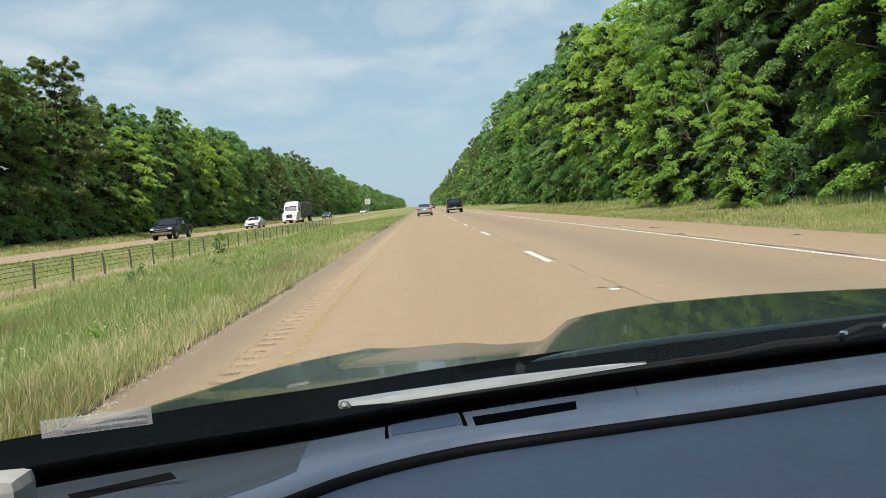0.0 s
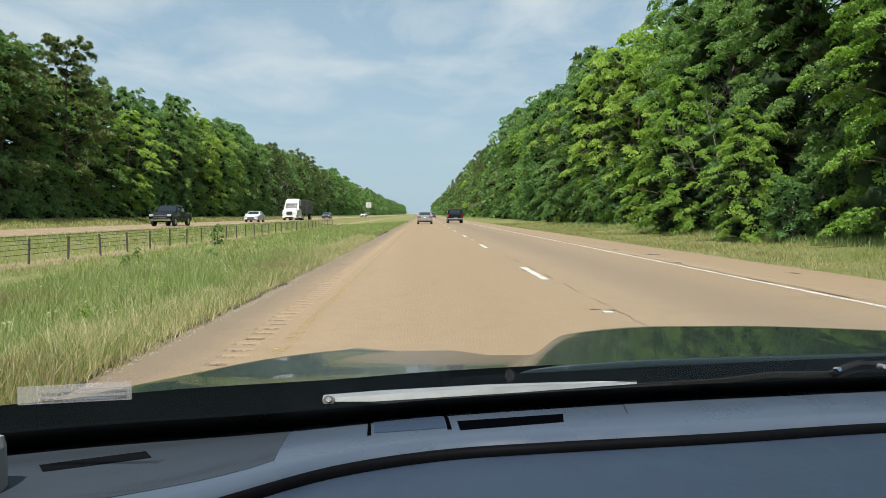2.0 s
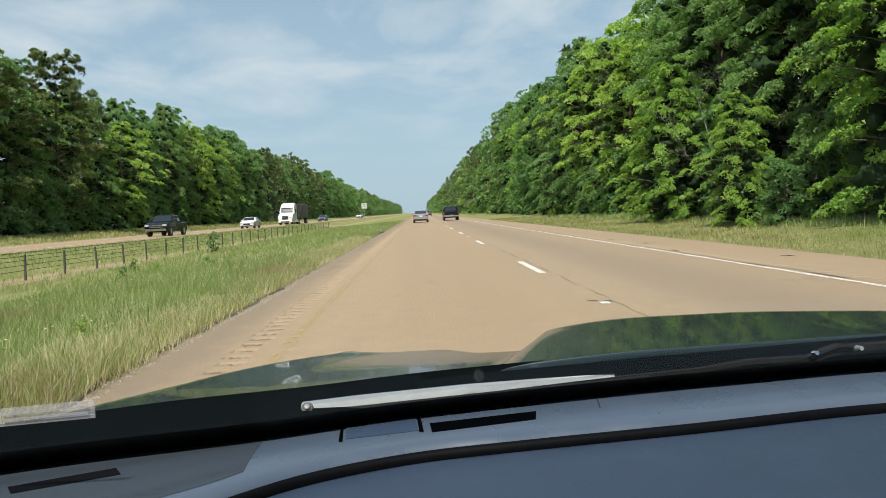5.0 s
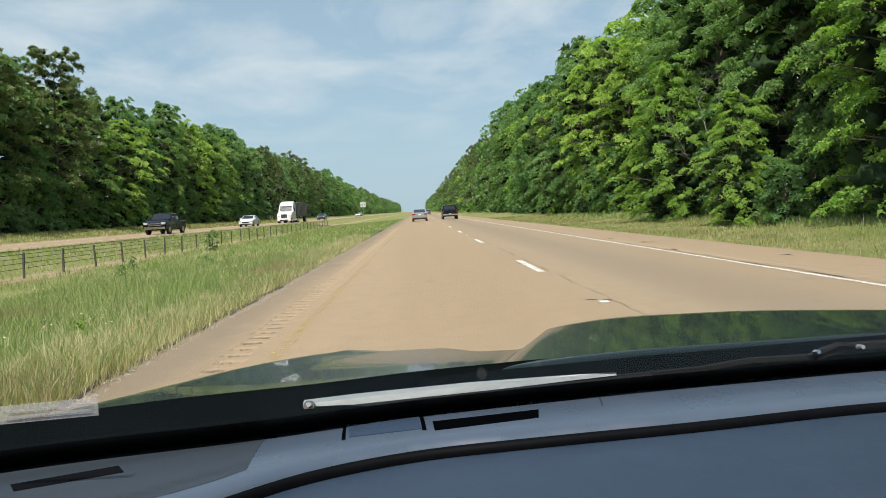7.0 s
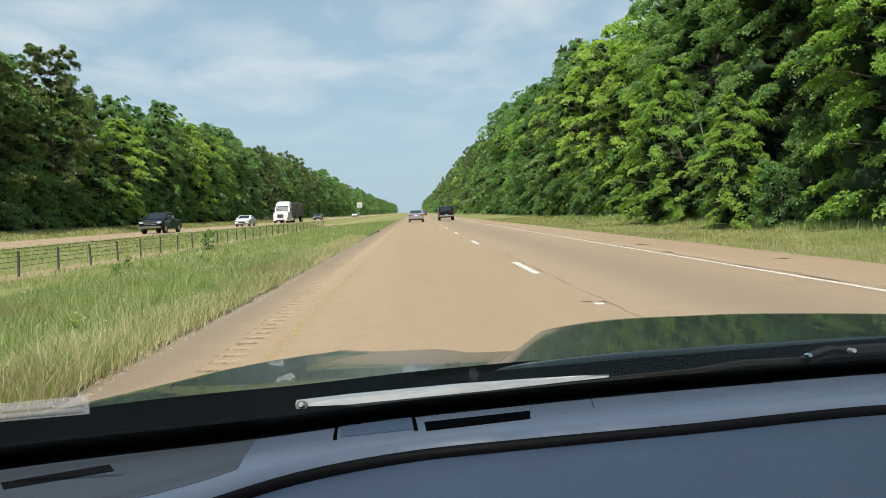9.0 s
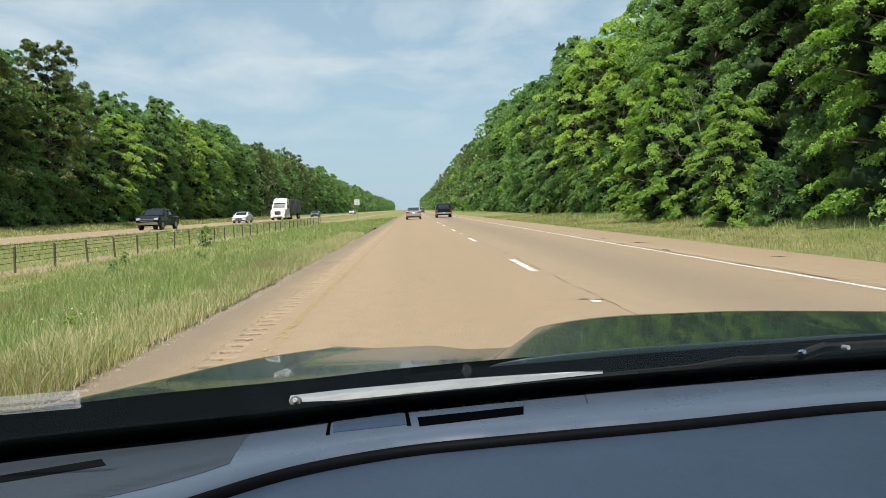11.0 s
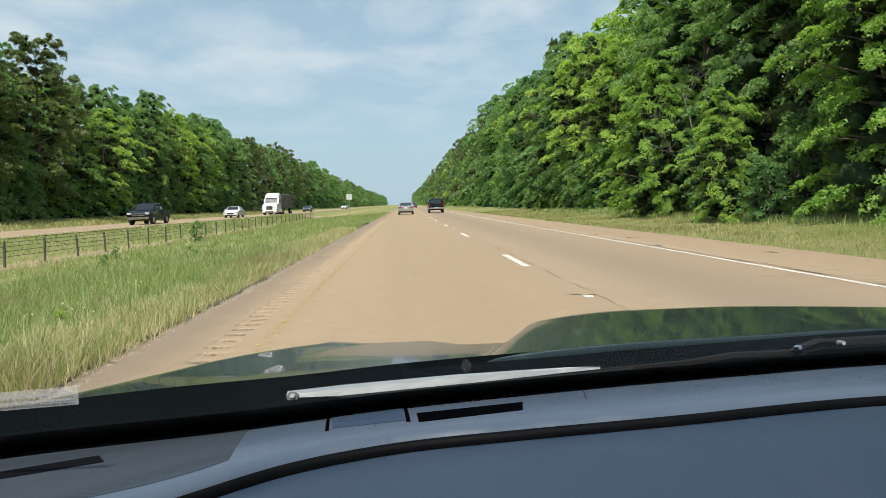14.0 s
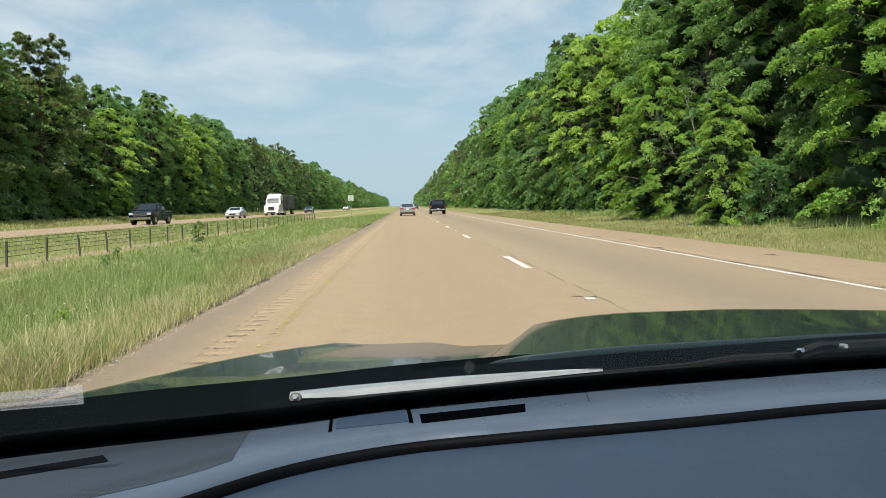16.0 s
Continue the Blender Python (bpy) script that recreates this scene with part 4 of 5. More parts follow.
def semi_truck(name, label, paint):
    root = tagged(new(name), label, "truck", "cars on the road")
    cab = ((-2.2, 0.75), (-2.2, 3.6), (-1.7, 3.78), (-0.6, 3.74), (0.35, 3.35), (0.78, 2.86), (1.28, 2.02), (2.3, 1.88), (2.95, 1.55), (3.15, 1.1), (3.15, 0.72), (1.2, 0.55))
    shell = part("cab", extruded(cab, 1.22, 2.0, 0.07, 0.14), paint, root, smooth=True)
    shell.data.set_sharp_from_angle(angle=radians(35))
    part("windscreen", panel(cross_glass(1.24, 2.1, 0.84, 2.8, 1.06, 0.98, 0.07)), CAR_GLASS, root, "dark sloping windscreen")
    part("sun_visor", box(-1.02, 1.02, 0.72, 0.98, 2.82, 2.92, 0.03), BLACK_TRIM, root)
    for pts in side_glass([(-0.2, 2.02), (1.0, 2.02), (0.75, 2.68), (-0.2, 2.68)], 1.22, 0.07, 2.0):
        part("window", panel(pts), CAR_GLASS, root)
    part("grille", box(-0.52, 0.52, 3.06, 3.19, 0.85, 1.5, 0.05), BLACK_TRIM, root)
    for k in range(4):
        part("grille_bar", box(-0.5, 0.5, 3.17, 3.21, 0.93 + k * 0.15, 0.97 + k * 0.15, 0.01), CHROME, root)
    part("bumper", box(-1.22, 1.22, 2.85, 3.3, 0.34, 0.72, 0.12), paint, root)
    part("air_dam", box(-0.7, 0.7, 3.2, 3.32, 0.40, 0.58, 0.02), BLACK_TRIM, root)
    for s in (-1, 1):
        part("headlight", box(s * 0.86 - 0.22, s * 0.86 + 0.22, 2.86, 3.14, 1.0, 1.28, 0.06), LAMP_CLEAR, root)
        part("fender", box(s * 1.02 - 0.2, s * 1.02 + 0.2, 1.55, 2.95, 0.98, 1.32, 0.12), paint, root)
        part("mirror", box(s * 1.5 - 0.1, s * 1.5 + 0.1, 1.0, 1.14, 1.95, 2.6, 0.04), BLACK_TRIM, root)
        part("side_fairing", box(s * 1.16 - 0.05, s * 1.16 + 0.05, -2.4, 1.2, 0.35, 0.78, 0.04), paint, root)
        part("fuel_tank", tube((s * 0.95, -1.9, 0.72), (s * 0.95, -0.2, 0.72), 0.3, seg=18), CHROME, root)
        for y in (2.2, -3.1, -4.3, -12.0, -13.3):
            wheel(root, s * 1.02, y, 0.5, 0.36, RIM)
    part("chassis", box(-0.5, 0.5, -4.9, 2.8, 0.6, 0.95, 0.02), BLACK_TRIM, root)
    part("trailer_deck", box(-1.28, 1.28, -15.0, -2.5, 1.1, 1.35, 0.03), BLACK_TRIM, root, "dark trailer deck")
    tarp = plain("dark_tarpaulin", (0.05, 0.045, 0.045), 0.7, vary=0.4, bump=0.5)
    part("load", box(-1.24, 1.24, -14.9, -2.7, 1.35, 3.55, 0.08), tarp, root, "dark tarped load")
    for k in range(9):
        part("strap", box(-1.26, 1.26, -14.2 + k * 1.38, -14.1 + k * 1.38, 1.36, 3.57), STEEL, root)
    return root


def park(root, x, y, heading=0, z=0.004):
    root.matrix_basis = pose(x, y, z, 0, 0, heading)


P_SILVER = paint_material("silver_car_paint", (0.5, 0.52, 0.54), 0.6)
P_DARK = paint_material("dark_blue_black_car_paint", (0.003, 0.004, 0.007), coat=0.4)
P_DARK.node_tree.nodes["Principled BSDF"].inputs["Specular IOR Level"].default_value = 0.3
P_WHITE = paint_material("white_car_paint", (0.78, 0.78, 0.77))
P_GREY = paint_material("grey_car_paint", (0.1, 0.11, 0.13), 0.3)
park(sedan("car", "silver sedan ahead in the same lane", P_SILVER), 0.15, 88)
park(pickup("pickup_truck", "dark blue pickup truck ahead in the next lane", P_DARK), 4.1, 96)
park(suv("car", "dark car far ahead on the road", P_GREY), 3.0, 235)
park(pickup("pickup_truck", "black pickup truck with chrome grille coming the other way", P_DARK), -22.8, 66, 180, 0.168)
park(sedan("car", "white sedan coming the other way", P_WHITE), -22.7, 98, 180, 0.168)
park(semi_truck("semi_truck", "white semi truck with a dark flatbed trailer", P_WHITE), -23.0, 128, 180, 0.168)
park(sedan("car", "dark grey sedan coming the other way", P_GREY), -22.8, 172, 180, 0.168)
park(sedan("car", "white sedan far off on the other carriageway", P_WHITE), -23.6, 285, 180, 0.168)
park(suv("car", "silver SUV far off on the other carriageway", P_SILVER), -26.5, 330, 180, 0.168)

# sign in the median, before the crossover
SIGN_WHITE = plain("sign_face", (0.72, 0.73, 0.72), 0.5, vary=0.06)
sign = tagged(new("road_sign"), "white square highway sign on a steel post", "road sign")
sx, sy = -8.0, 106.0
sz = ground_z(sx)
part("post", box(sx - 0.03, sx + 0.03, sy, sy + 0.05, sz - 0.3, 2.9, 0.008), STEEL, sign)
part("face", box(sx - 0.38, sx + 0.38, sy - 0.03, sy - 0.01, 2.15, 2.92, 0.006), SIGN_WHITE, sign)
for k, word in enumerate(("OFFICIAL", "AND", "EMERGENCY", "VEHICLES", "ONLY")):
    text = bpy.data.curves.new("lettering", "FONT")
    text.body, text.size, text.align_x, text.extrude = word, 0.135, "CENTER", 0.002
    source = bpy.data.objects.new("lettering", text)
    letters = bpy.data.meshes.new_from_object(source)
    letters.materials.append(BLACK_TRIM)
    bpy.data.objects.remove(source)
    o = new("lettering", letters)
    o.parent = sign
    o.matrix_basis = pose(sx, sy - 0.033, 2.745 - k * 0.135, 90)
tagged(loft("crossover", [[(x, y, ground_z(x) + 0.06) for x in (-18.6, -16, -13, -10, -7, -4, -2.6)] for y in (112, 117, 123)], ROAD), "tan gravel crossover through the median", "road", kind="structure")

# torn tyre tread on the shoulders
def tyre_shred(x, y, length, turn, seed, tall=1.0):
    r = random.Random(seed)
    rows, n = [], 22
    for i in range(n + 1):
        u = i / n
        w = 0.11 * (0.35 + 0.65 * math.sin(math.pi * min(1.0, 0.15 + 0.8 * u))) * r.uniform(0.75, 1.15)
        lift = 0.012 + 0.05 * max(0.0, math.sin(u * 7.0 + seed)) * r.uniform(0.7, 1.1)
        bend = 0.12 * math.sin(u * 4.0 + seed)
        rows.append([(bend - w, u * length, 0.005), (bend - w * 0.9, u * length, lift * 0.7), (bend - w * 0.3, u * length, lift + 0.012 * (i % 2)),
                     (bend + w * 0.35, u * length, lift + 0.012 * (i % 2)), (bend + w * 0.9, u * length, lift * 0.6), (bend + w, u * length, 0.005)])
    ob = loft("tyre_tread", rows, TYRE, smooth=False)
    ob.matrix_basis = pose(x, y, 0.002, 0, 0, turn) @ Matrix.Diagonal((0.4 + 0.6 * tall, 1, tall, 1))
    return tagged(ob, "torn black tyre tread lying on the shoulder", "tyre tread", "torn tyre treads")


tyre_shred(-2.55, 47.0, 2.3, 6, 2)
tyre_shred(6.9, 21.0, 0.42, 70, 3, 0.25)
tyre_shred(7.5, 14.2, 0.3, 60, 5, 0.2)


def dead_tree(x, y, height, seed):
    """A leafless grey sapling of forked twigs."""
    r = random.Random(seed)
    verts, faces = [], []

    def fork(a, way, length, radius, depth):
        b = a + way * length
        limb(verts, faces, tuple(a), tuple(b), radius, radius * 0.6, 5, r.uniform(-0.05, 0.05))
        if depth:
            for _ in range(3 if depth > 1 else 4):
                turn = Vector((r.uniform(-1, 1), r.uniform(-1, 1), r.uniform(-0.35, 0.55)))
                fork(a.lerp(b, r.uniform(0.45, 1.0)), (way * 0.75 + turn * 0.75).normalized(), length * r.uniform(0.5, 0.75), radius * 0.55, depth - 1)

    fork(Vector((0, 0, -0.2)), Vector((-0.12, -0.1, 1)).normalized(), height * 0.5, 0.045, 4)
    ob = mesh_ob("dead_tree", verts, faces, plain("grey_dead_wood", (0.2, 0.185, 0.165), 0.9, vary=0.35))
    ob.location = (x, y, ground_z(x))
    return tagged(ob, "leafless grey dead tree at the wood's edge", "tree")


dead_tree(15.2, 36.5, 9.0, 4)

# raised lane markers and the long crack at the lane joint
MARK = plain("lane_marker_plastic", (0.6, 0.6, 0.55), 0.4)
mk_mesh = None
for i in range(6):
    o = part("lane_marker", box(-0.06, 0.06, -0.05, 0.05, 0, 0.02, 0.008), MARK) if mk_mesh is None else new("lane_marker", mk_mesh)
    mk_mesh = o.data
    o.location = (DASH_X, 8.65 + 24.4 * i, 0.001)
    tagged(o, "small raised reflective lane marker", "lane marker", "lane markers")
CRACK = plain("tar_filled_crack", (0.1, 0.08, 0.06), 0.85)
for k, (x, y, w, d) in enumerate(((2.12, 8.95, 0.07, 0.05), (2.30, 8.86, 0.05, 0.06), (2.12, 15.2, 0.06, 0.04), (6.2, 17.5, 0.06, 0.2), (6.4, 24.0, 0.05, 0.3))):
    ring = [(x + w * math.cos(a * 0.4488) * (1 + 0.35 * noise.noise((a * 1.7, k, 1))), y + d * math.sin(a * 0.4488) * (1 + 0.35 * noise.noise((a * 2.3, k, 7))), 0.005) for a in range(14)]
    tagged(mesh_ob("pothole", ring, [tuple(range(14))], CRACK), "small dark broken patch in the asphalt", "pothole", kind="structure")
for x, ya, yb, k, wd in ((DASH_X + 0.16, 5, 60, 1, 0.006), (WHITE_X + 0.12, 6, 60, 2, 0.016), (WHITE_X + 0.2, 8, 40, 3, 0.006)):
    rows, y = [], ya
    while y < yb:
        c = x + 0.08 * noise.noise((y * 0.4, k, 0)) + 0.04 * noise.noise((y * 2.2, k, 0))
        w = wd * max(0.02, 0.5 + 2.2 * noise.noise((y * 0.9, k, 5)))
        rows.append([(c - w, y, 0.006), (c + w, y, 0.006)])
        y += 0.18
    tagged(loft("crack", rows, CRACK, smooth=False), "dark crack along the pavement joint", "crack", kind="structure")


# ---- the car that carries the camera ----
car = tagged(new("car"), "dark green car with glossy hood and blue-grey dashboard", "car")
DASH = plain("blue_grey_dash_plastic", (0.056, 0.079, 0.115), 0.3, vary=0.14, scale=5, spec=0.95, bump=0.1)
PAD = plain("navy_dash_pad_plastic", (0.0185, 0.033, 0.058), 0.4, vary=0.18, scale=7, spec=0.6, bump=0.1)
DASH_DARK = plain("dark_dash_plastic", (0.02, 0.027, 0.036), 0.6, vary=0.15, scale=20)
SLOT = plain("vent_interior_black", (0.0012, 0.0014, 0.002), 0.9, spec=0.0)
FRIT = plain("black_glass_border", (0.003, 0.003, 0.003), 0.35)
COWL = plain("black_cowl_plastic", (0.004, 0.0055, 0.006), 0.75, spec=0.0, vary=0.3, scale=14, bump=0.3)
HOOD_PAINT = paint_material("dark_green_hood_paint", (0.010, 0.018, 0.019), coat=0.45)
HOOD_PAINT.node_tree.nodes["Principled BSDF"].inputs["Specular IOR Level"].default_value = 0.15
WIPER_BLACK = plain("black_wiper_rubber", (0.008, 0.008, 0.008), 0.7, spec=0.15)
WIPER = plain("silver_wiper_arm", (0.36, 0.38, 0.39), 0.42, 0.6, vary=0.1)

BASE = ((-0.80, 0.60), (-0.425, 0.756), (-0.184, 0.818), (-0.018, 0.872), (0.226, 0.926), (0.389, 0.953), (0.685, 0.991), (1.25, 0.99))
LIP = ((-0.80, 0.22), (-0.40, 0.462), (-0.209, 0.640), (-0.125, 0.711), (-0.017, 0.758), (0.104, 0.780), (0.299, 0.806), (0.567, 0.846), (1.25, 0.866))
DZ = 0.955
car_x = [-0.80 + 0.0205 * i for i in range(101)]

# upper deck with a rounded lip
rows = []
for x in car_x:
    b, l = lerp_curve(BASE, x), lerp_curve(LIP, x)
    row = []
    for u in (0.0, 0.1, 0.2, 0.3, 0.4, 0.5, 0.6, 0.7, 0.8, 0.9):
        row.append((x, b + (l + 0.026 - b) * u, DZ + 0.004 * math.sin(math.pi * u)))
    for a in range(0, 91, 15):
        row.append((x, l + 0.024 - 0.024 * math.sin(radians(a)), DZ - 0.018 + 0.018 * math.cos(radians(a))))
    row += [(x, l + 0.001, DZ - 0.022), (x, l + 0.012, DZ - 0.03)]
    rows.append(row)
loft("dash_top", rows, DASH, car, "blue-grey dashboard deck with rounded lip")
# near-black half-round bead below the lip
LIP_BEAD = plain("near_black_lip_bead", (0.0022, 0.0024, 0.0034), 0.5, vary=0.2, scale=30, spec=0.07)
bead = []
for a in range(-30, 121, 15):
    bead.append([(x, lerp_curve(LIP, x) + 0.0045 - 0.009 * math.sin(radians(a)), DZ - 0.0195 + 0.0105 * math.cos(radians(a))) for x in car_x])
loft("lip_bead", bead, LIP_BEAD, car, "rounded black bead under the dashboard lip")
# lower pad in front of the lip
rows = []
for x in car_x:
    l = lerp_curve(LIP, x)
    row = [(x, l + 0.012, DZ - 0.032), (x, l - 0.004, DZ - 0.0195), (x, l - 0.016, DZ - 0.0165)]
    for u in range(1, 9):
        d = 0.02 + u * 0.05
        row.append((x, l - d, DZ - 0.0145 - 0.12 * d - 0.12 * d * d))
    row.append((x, l - 0.46, DZ - 0.35))
    rows.append(row)
loft("dash_pad", rows, PAD, car, "smooth dashboard pad below the lip")


def deck_z(x, y):
    b, lip = lerp_curve(BASE, x), lerp_curve(LIP, x) + 0.026
    return DZ + 0.004 * math.sin(math.pi * max(0, min(1, (b - y) / (b - lip))))


def deck_strip(name, pts0, pts1, z, mat, label="", n=10):
    """A thin piece on the deck between two lines of (x, y)."""
    rows = []
    for i in range(n + 1):
        u = i / n
        a = Vector(pts0[0]).lerp(Vector(pts0[1]), u)
        b = Vector(pts1[0]).lerp(Vector(pts1[1]), u)
        mid = [a.lerp(b, k / 4) for k in range(5)]
        rows.append([(a.x, a.y, DZ - 0.002)] + [(p.x, p.y, deck_z(p.x, p.y) + z) for p in mid] + [(b.x, b.y, DZ - 0.002)])
    return loft(name, rows, mat, car, label, smooth=False)


deck_strip("vent_slot", ((0.006, 0.822), (0.134, 0.848)), ((0.008, 0.797), (0.130, 0.823)), 0.0007, SLOT, "black vent slot")
deck_strip("seam", ((-0.098, 0.842), (-0.094, 0.774)), ((-0.095, 0.842), (-0.090, 0.776)), 0.0007, SLOT)
deck_strip("seam", ((-0.010, 0.862), (-0.006, 0.798)), ((-0.006, 0.862), (-0.001, 0.798)), 0.0007, SLOT)
deck_strip("seam", ((0.222, 0.922), (0.211, 0.850)), ((0.224, 0.922), (0.213, 0.850)), 0.0005, DASH_DARK)
deck_strip("sensor_cover", ((-0.092, 0.838), (-0.012, 0.858)), ((-0.087, 0.782), (-0.007, 0.802)), 0.0009, plain("blue_cover_plastic", (0.038, 0.06, 0.1), 0.24, vary=0.1, spec=0.8), "flat cover panel in the deck")
GRILLE_SLOT = plain("dark_grille_slot", (0.004, 0.0045, 0.006), 0.9, vary=0.3, spec=0.04)
# speaker grille with pores
GR = Nodes("speaker_grille_plastic", (0.04, 0.045, 0.052), 0.65)
vd = GR.voronoi(400)["Distance"]
for node in GR.n:
    if node.type == "TEX_VORONOI":
        node.inputs["Randomness"].default_value = 0.1
GR.color(GR.mix(GR.span(vd, 0.25, 0.4), (0.008, 0.012, 0.018), (0.022, 0.032, 0.045)))
GR.bump(vd, 0.25, 0.001)
rows = []
for i in range(27):
    x = -0.70 + i * 0.02
    b = lerp_curve(BASE, x) - 0.0015
    l = lerp_curve(((-0.72, 0.37), (-0.40, 0.552), (-0.28, 0.623), (-0.24, 0.648), (-0.20, 0.681), (-0.185, 0.697), (-0.18, 0.703)), x)
    rows.append([(x, b + (l - b) * u / 14, deck_z(x, b + (l - b) * u / 14) + 0.0004) for u in range(15)])
loft("speaker_grille", rows, GR.mat, car, "perforated dark speaker grille")
rows = []
for i in range(17):
    u = i / 16
    xa, ya, xb, yb = -0.401 + 0.087 * u, 0.689 + 0.038 * u, -0.387 + 0.087 * u, 0.669 + 0.036 * u
    rows.append([(xa + (xb - xa) * v / 4, ya + (yb - ya) * v / 4, deck_z(xa + (xb - xa) * v / 4, ya + (yb - ya) * v / 4) + 0.001) for v in range(5)])
loft("vent_slot", rows, GRILLE_SLOT, car, "dark vent slot in the grille")

loft("edge_strip", [[(x, lerp_curve(BASE, x) - d, DZ + z) for x in car_x] for d, z in ((0.0, 0.001), (-0.001, 0.0036), (-0.0035, 0.0048), (-0.005, 0.001))], plain("dull_mauve_edge_strip", (0.11, 0.085, 0.1), 0.5), car, "thin edge strip along the windscreen foot")
# windscreen, black border, trim
GLASS = glass_material("windscreen_glass", (0.97, 0.99, 0.98), 0.02)
def glass_row(x, u):
    b = lerp_curve(BASE, x)
    xc = (x - 0.3) * (1 - 0.16 * u) + 0.3
    return (xc, b + 0.012 - (b - 0.16) * u, DZ - 0.012 + 0.54 * u)
ws = loft("windscreen", [[glass_row(x, u) for x in car_x] for u in (0.075, 0.25, 0.5, 0.75, 1.0)], GLASS, car, "clear windscreen glass")
ws.visible_shadow = False
loft("glass_border", [[glass_row(x, u) for x in car_x] for u in (-0.02, 0.03, 0.073)], FRIT, car, "black border along the windscreen foot")
loft("cowl", [[(x, lerp_curve(BASE, x) + d, DZ + z) for x in car_x] for d, z in ((0.01, -0.03), (0.06, -0.035), (0.14, -0.032), (0.2, -0.03), (0.36, -0.028), (0.44, -0.09))], COWL, car, "black plastic cowl under the wipers")


HOOD_REAR = ((-0.80, 0.94), (-0.524, 1.06), (-0.337, 1.125), (-0.193, 1.15), (-0.022, 1.175), (0.171, 1.22), (0.381, 1.261), (0.606, 1.30), (0.928, 1.344), (1.4, 1.36))


def smooth01(v):
    v = max(0.0, min(1.0, v))
    return v * v * (3 - 2 * v)


def hood_z(x, y):
    """A creased left edge, a valley that falls to the front, and a high right bulge."""
    crest = lerp_curve(((0.9, 0.945), (1.22, 0.912), (1.42, 0.885), (1.75, 0.849), (2.2, 0.789), (2.4, 0.765)), y)
    d = x - hood_side(y)
    wide = 0.12 + 0.08 * max(0.0, min(1.0, (2.05 - y) / 0.8))      # the flank right of the crease narrows to the front
    q = max(0.0, d - 0.028)
    drop = 0.0105 * min(1.0, q / wide)
    z = crest - drop * (0.25 + 0.75 * smooth01((y - 1.0) / 0.35)) - (0.5 * (0.028 - d) if d < 0.028 else 0.0)
    start = 0.065 + 0.28 * (y - 1.25)
    t = max(0.0, min(1.0, (x - start) / 0.36))
    rise = 0.5 * smooth01((x - start) / 0.09) + 0.5 * (1 - (1 - t) ** 2)
    z += (0.933 - 0.067 * (y - 1.3) - z) * rise
    if x > 0.85:
        z -= 0.05 * (x - 0.85) ** 1.3
    return z


def hood_side(y):
    return lerp_curve(((0.9, -0.62), (1.22, -0.54), (1.42, -0.52), (1.75, -0.439), (2.2, -0.271), (2.4, -0.19)), y)


rows = []
across = [(-0.60 + 0.60 * (i / 24) ** 1.2, i / 24) for i in range(25)]
across += [(x, None) for x in (0.03, 0.06, 0.09, 0.12, 0.135, 0.15, 0.16, 0.17, 0.18, 0.19, 0.20, 0.21, 0.22)]
across += [(0.23 + 0.011 * i, None) for i in range(9)] + [(0.34 + 0.03 * i, None) for i in range(36)]
for x0, u in across:
    r0 = lerp_curve(HOOD_REAR, x0)
    front = 2.20 - 0.25 * smooth01((x0 - 0.05) / 0.11)
    row = []
    for k in range(-2, 30):
        if k < 0:
            y = r0 + (0.012 if k == -2 else 0.001)
            drop = 0.05 if k == -2 else 0.0006 + 0.0074 * smooth01((x0 + 0.12) / 0.2)
        elif k <= 24:
            y, drop = r0 + 0.006 + (front - r0) * k / 24, 0.0
        else:
            a = (k - 24) / 5
            y, drop = front + 0.006 + 0.10 * math.sin(a * 1.57), 0.22 * (1 - math.cos(a * 1.57)) + 0.012 * a
        side = hood_side(y)
        x = x0 if u is None else side * (1 - u ** 1.2)
        row.append((x, y, hood_z(x, min(y, front)) - drop))
    rows.append(row)
edge = [[(x - d, y, z - h) for x, y, z in rows[0]] for d, h in ((0.02, 0.25), (0.015, 0.05), (0.006, 0.012))]
hood = loft("hood", edge + rows, HOOD_PAINT, car, "glossy dark green hood mirroring the road and woods")
hood.data.materials.append(COWL)      # rubber seal along the rear edge
per_row = len(rows[0]) - 1
for f in hood.data.polygons:
    j = f.index % per_row
    if j == 0 or (j == 1 and f.center.x < 0.0):
        f.use_smooth = False
    if j == 0 and f.center.x < 0.06:
        f.material_index = 1


def bar(name, pts, widths, mat, label="", height=0.012):
    """A tapered flat bar through points."""
    rows = []
    for p, w in zip(pts, widths):
        x, y, z = p
        h = height * (0.25 + 0.75 * min(1.0, w / max(widths[0], 0.012)))
        rows.append([(x, y - w / 2, z), (x, y - w / 2 + 0.002, z + h), (x, y + w / 2 - 0.002, z + h * 1.2), (x, y + w / 2, z)])
    return loft(name, rows, mat, car, label, smooth=False)


bar("wiper_arm", [(-0.18, 1.05, 0.918), (-0.10, 1.052, 0.923), (0.063, 1.06, 0.931), (0.17, 1.066, 0.936), (0.235, 1.07, 0.939), (0.29, 1.074, 0.941)], (0.015, 0.0175, 0.013, 0.0085, 0.005, 0.002), WIPER, "silver wiper arm", 0.012)
bar("wiper_link", [(0.625, 1.145, 0.940), (0.645, 1.142, 0.949), (0.672, 1.14, 0.957), (0.70, 1.14, 0.953)], (0.004, 0.006, 0.007, 0.005), WIPER_BLACK, "black wiper link", 0.005)
part("wiper_nut", tube((0.634, 1.138, 0.946), (0.634, 1.128, 0.949), 0.005, 0.0035, 14), CHROME, car)
bar("wiper_blade", [(-0.20, 1.035, 0.909), (0.063, 1.04, 0.922), (0.34, 1.06, 0.932)], (0.012, 0.012, 0.012), WIPER_BLACK, "black rubber wiper blade", 0.01)
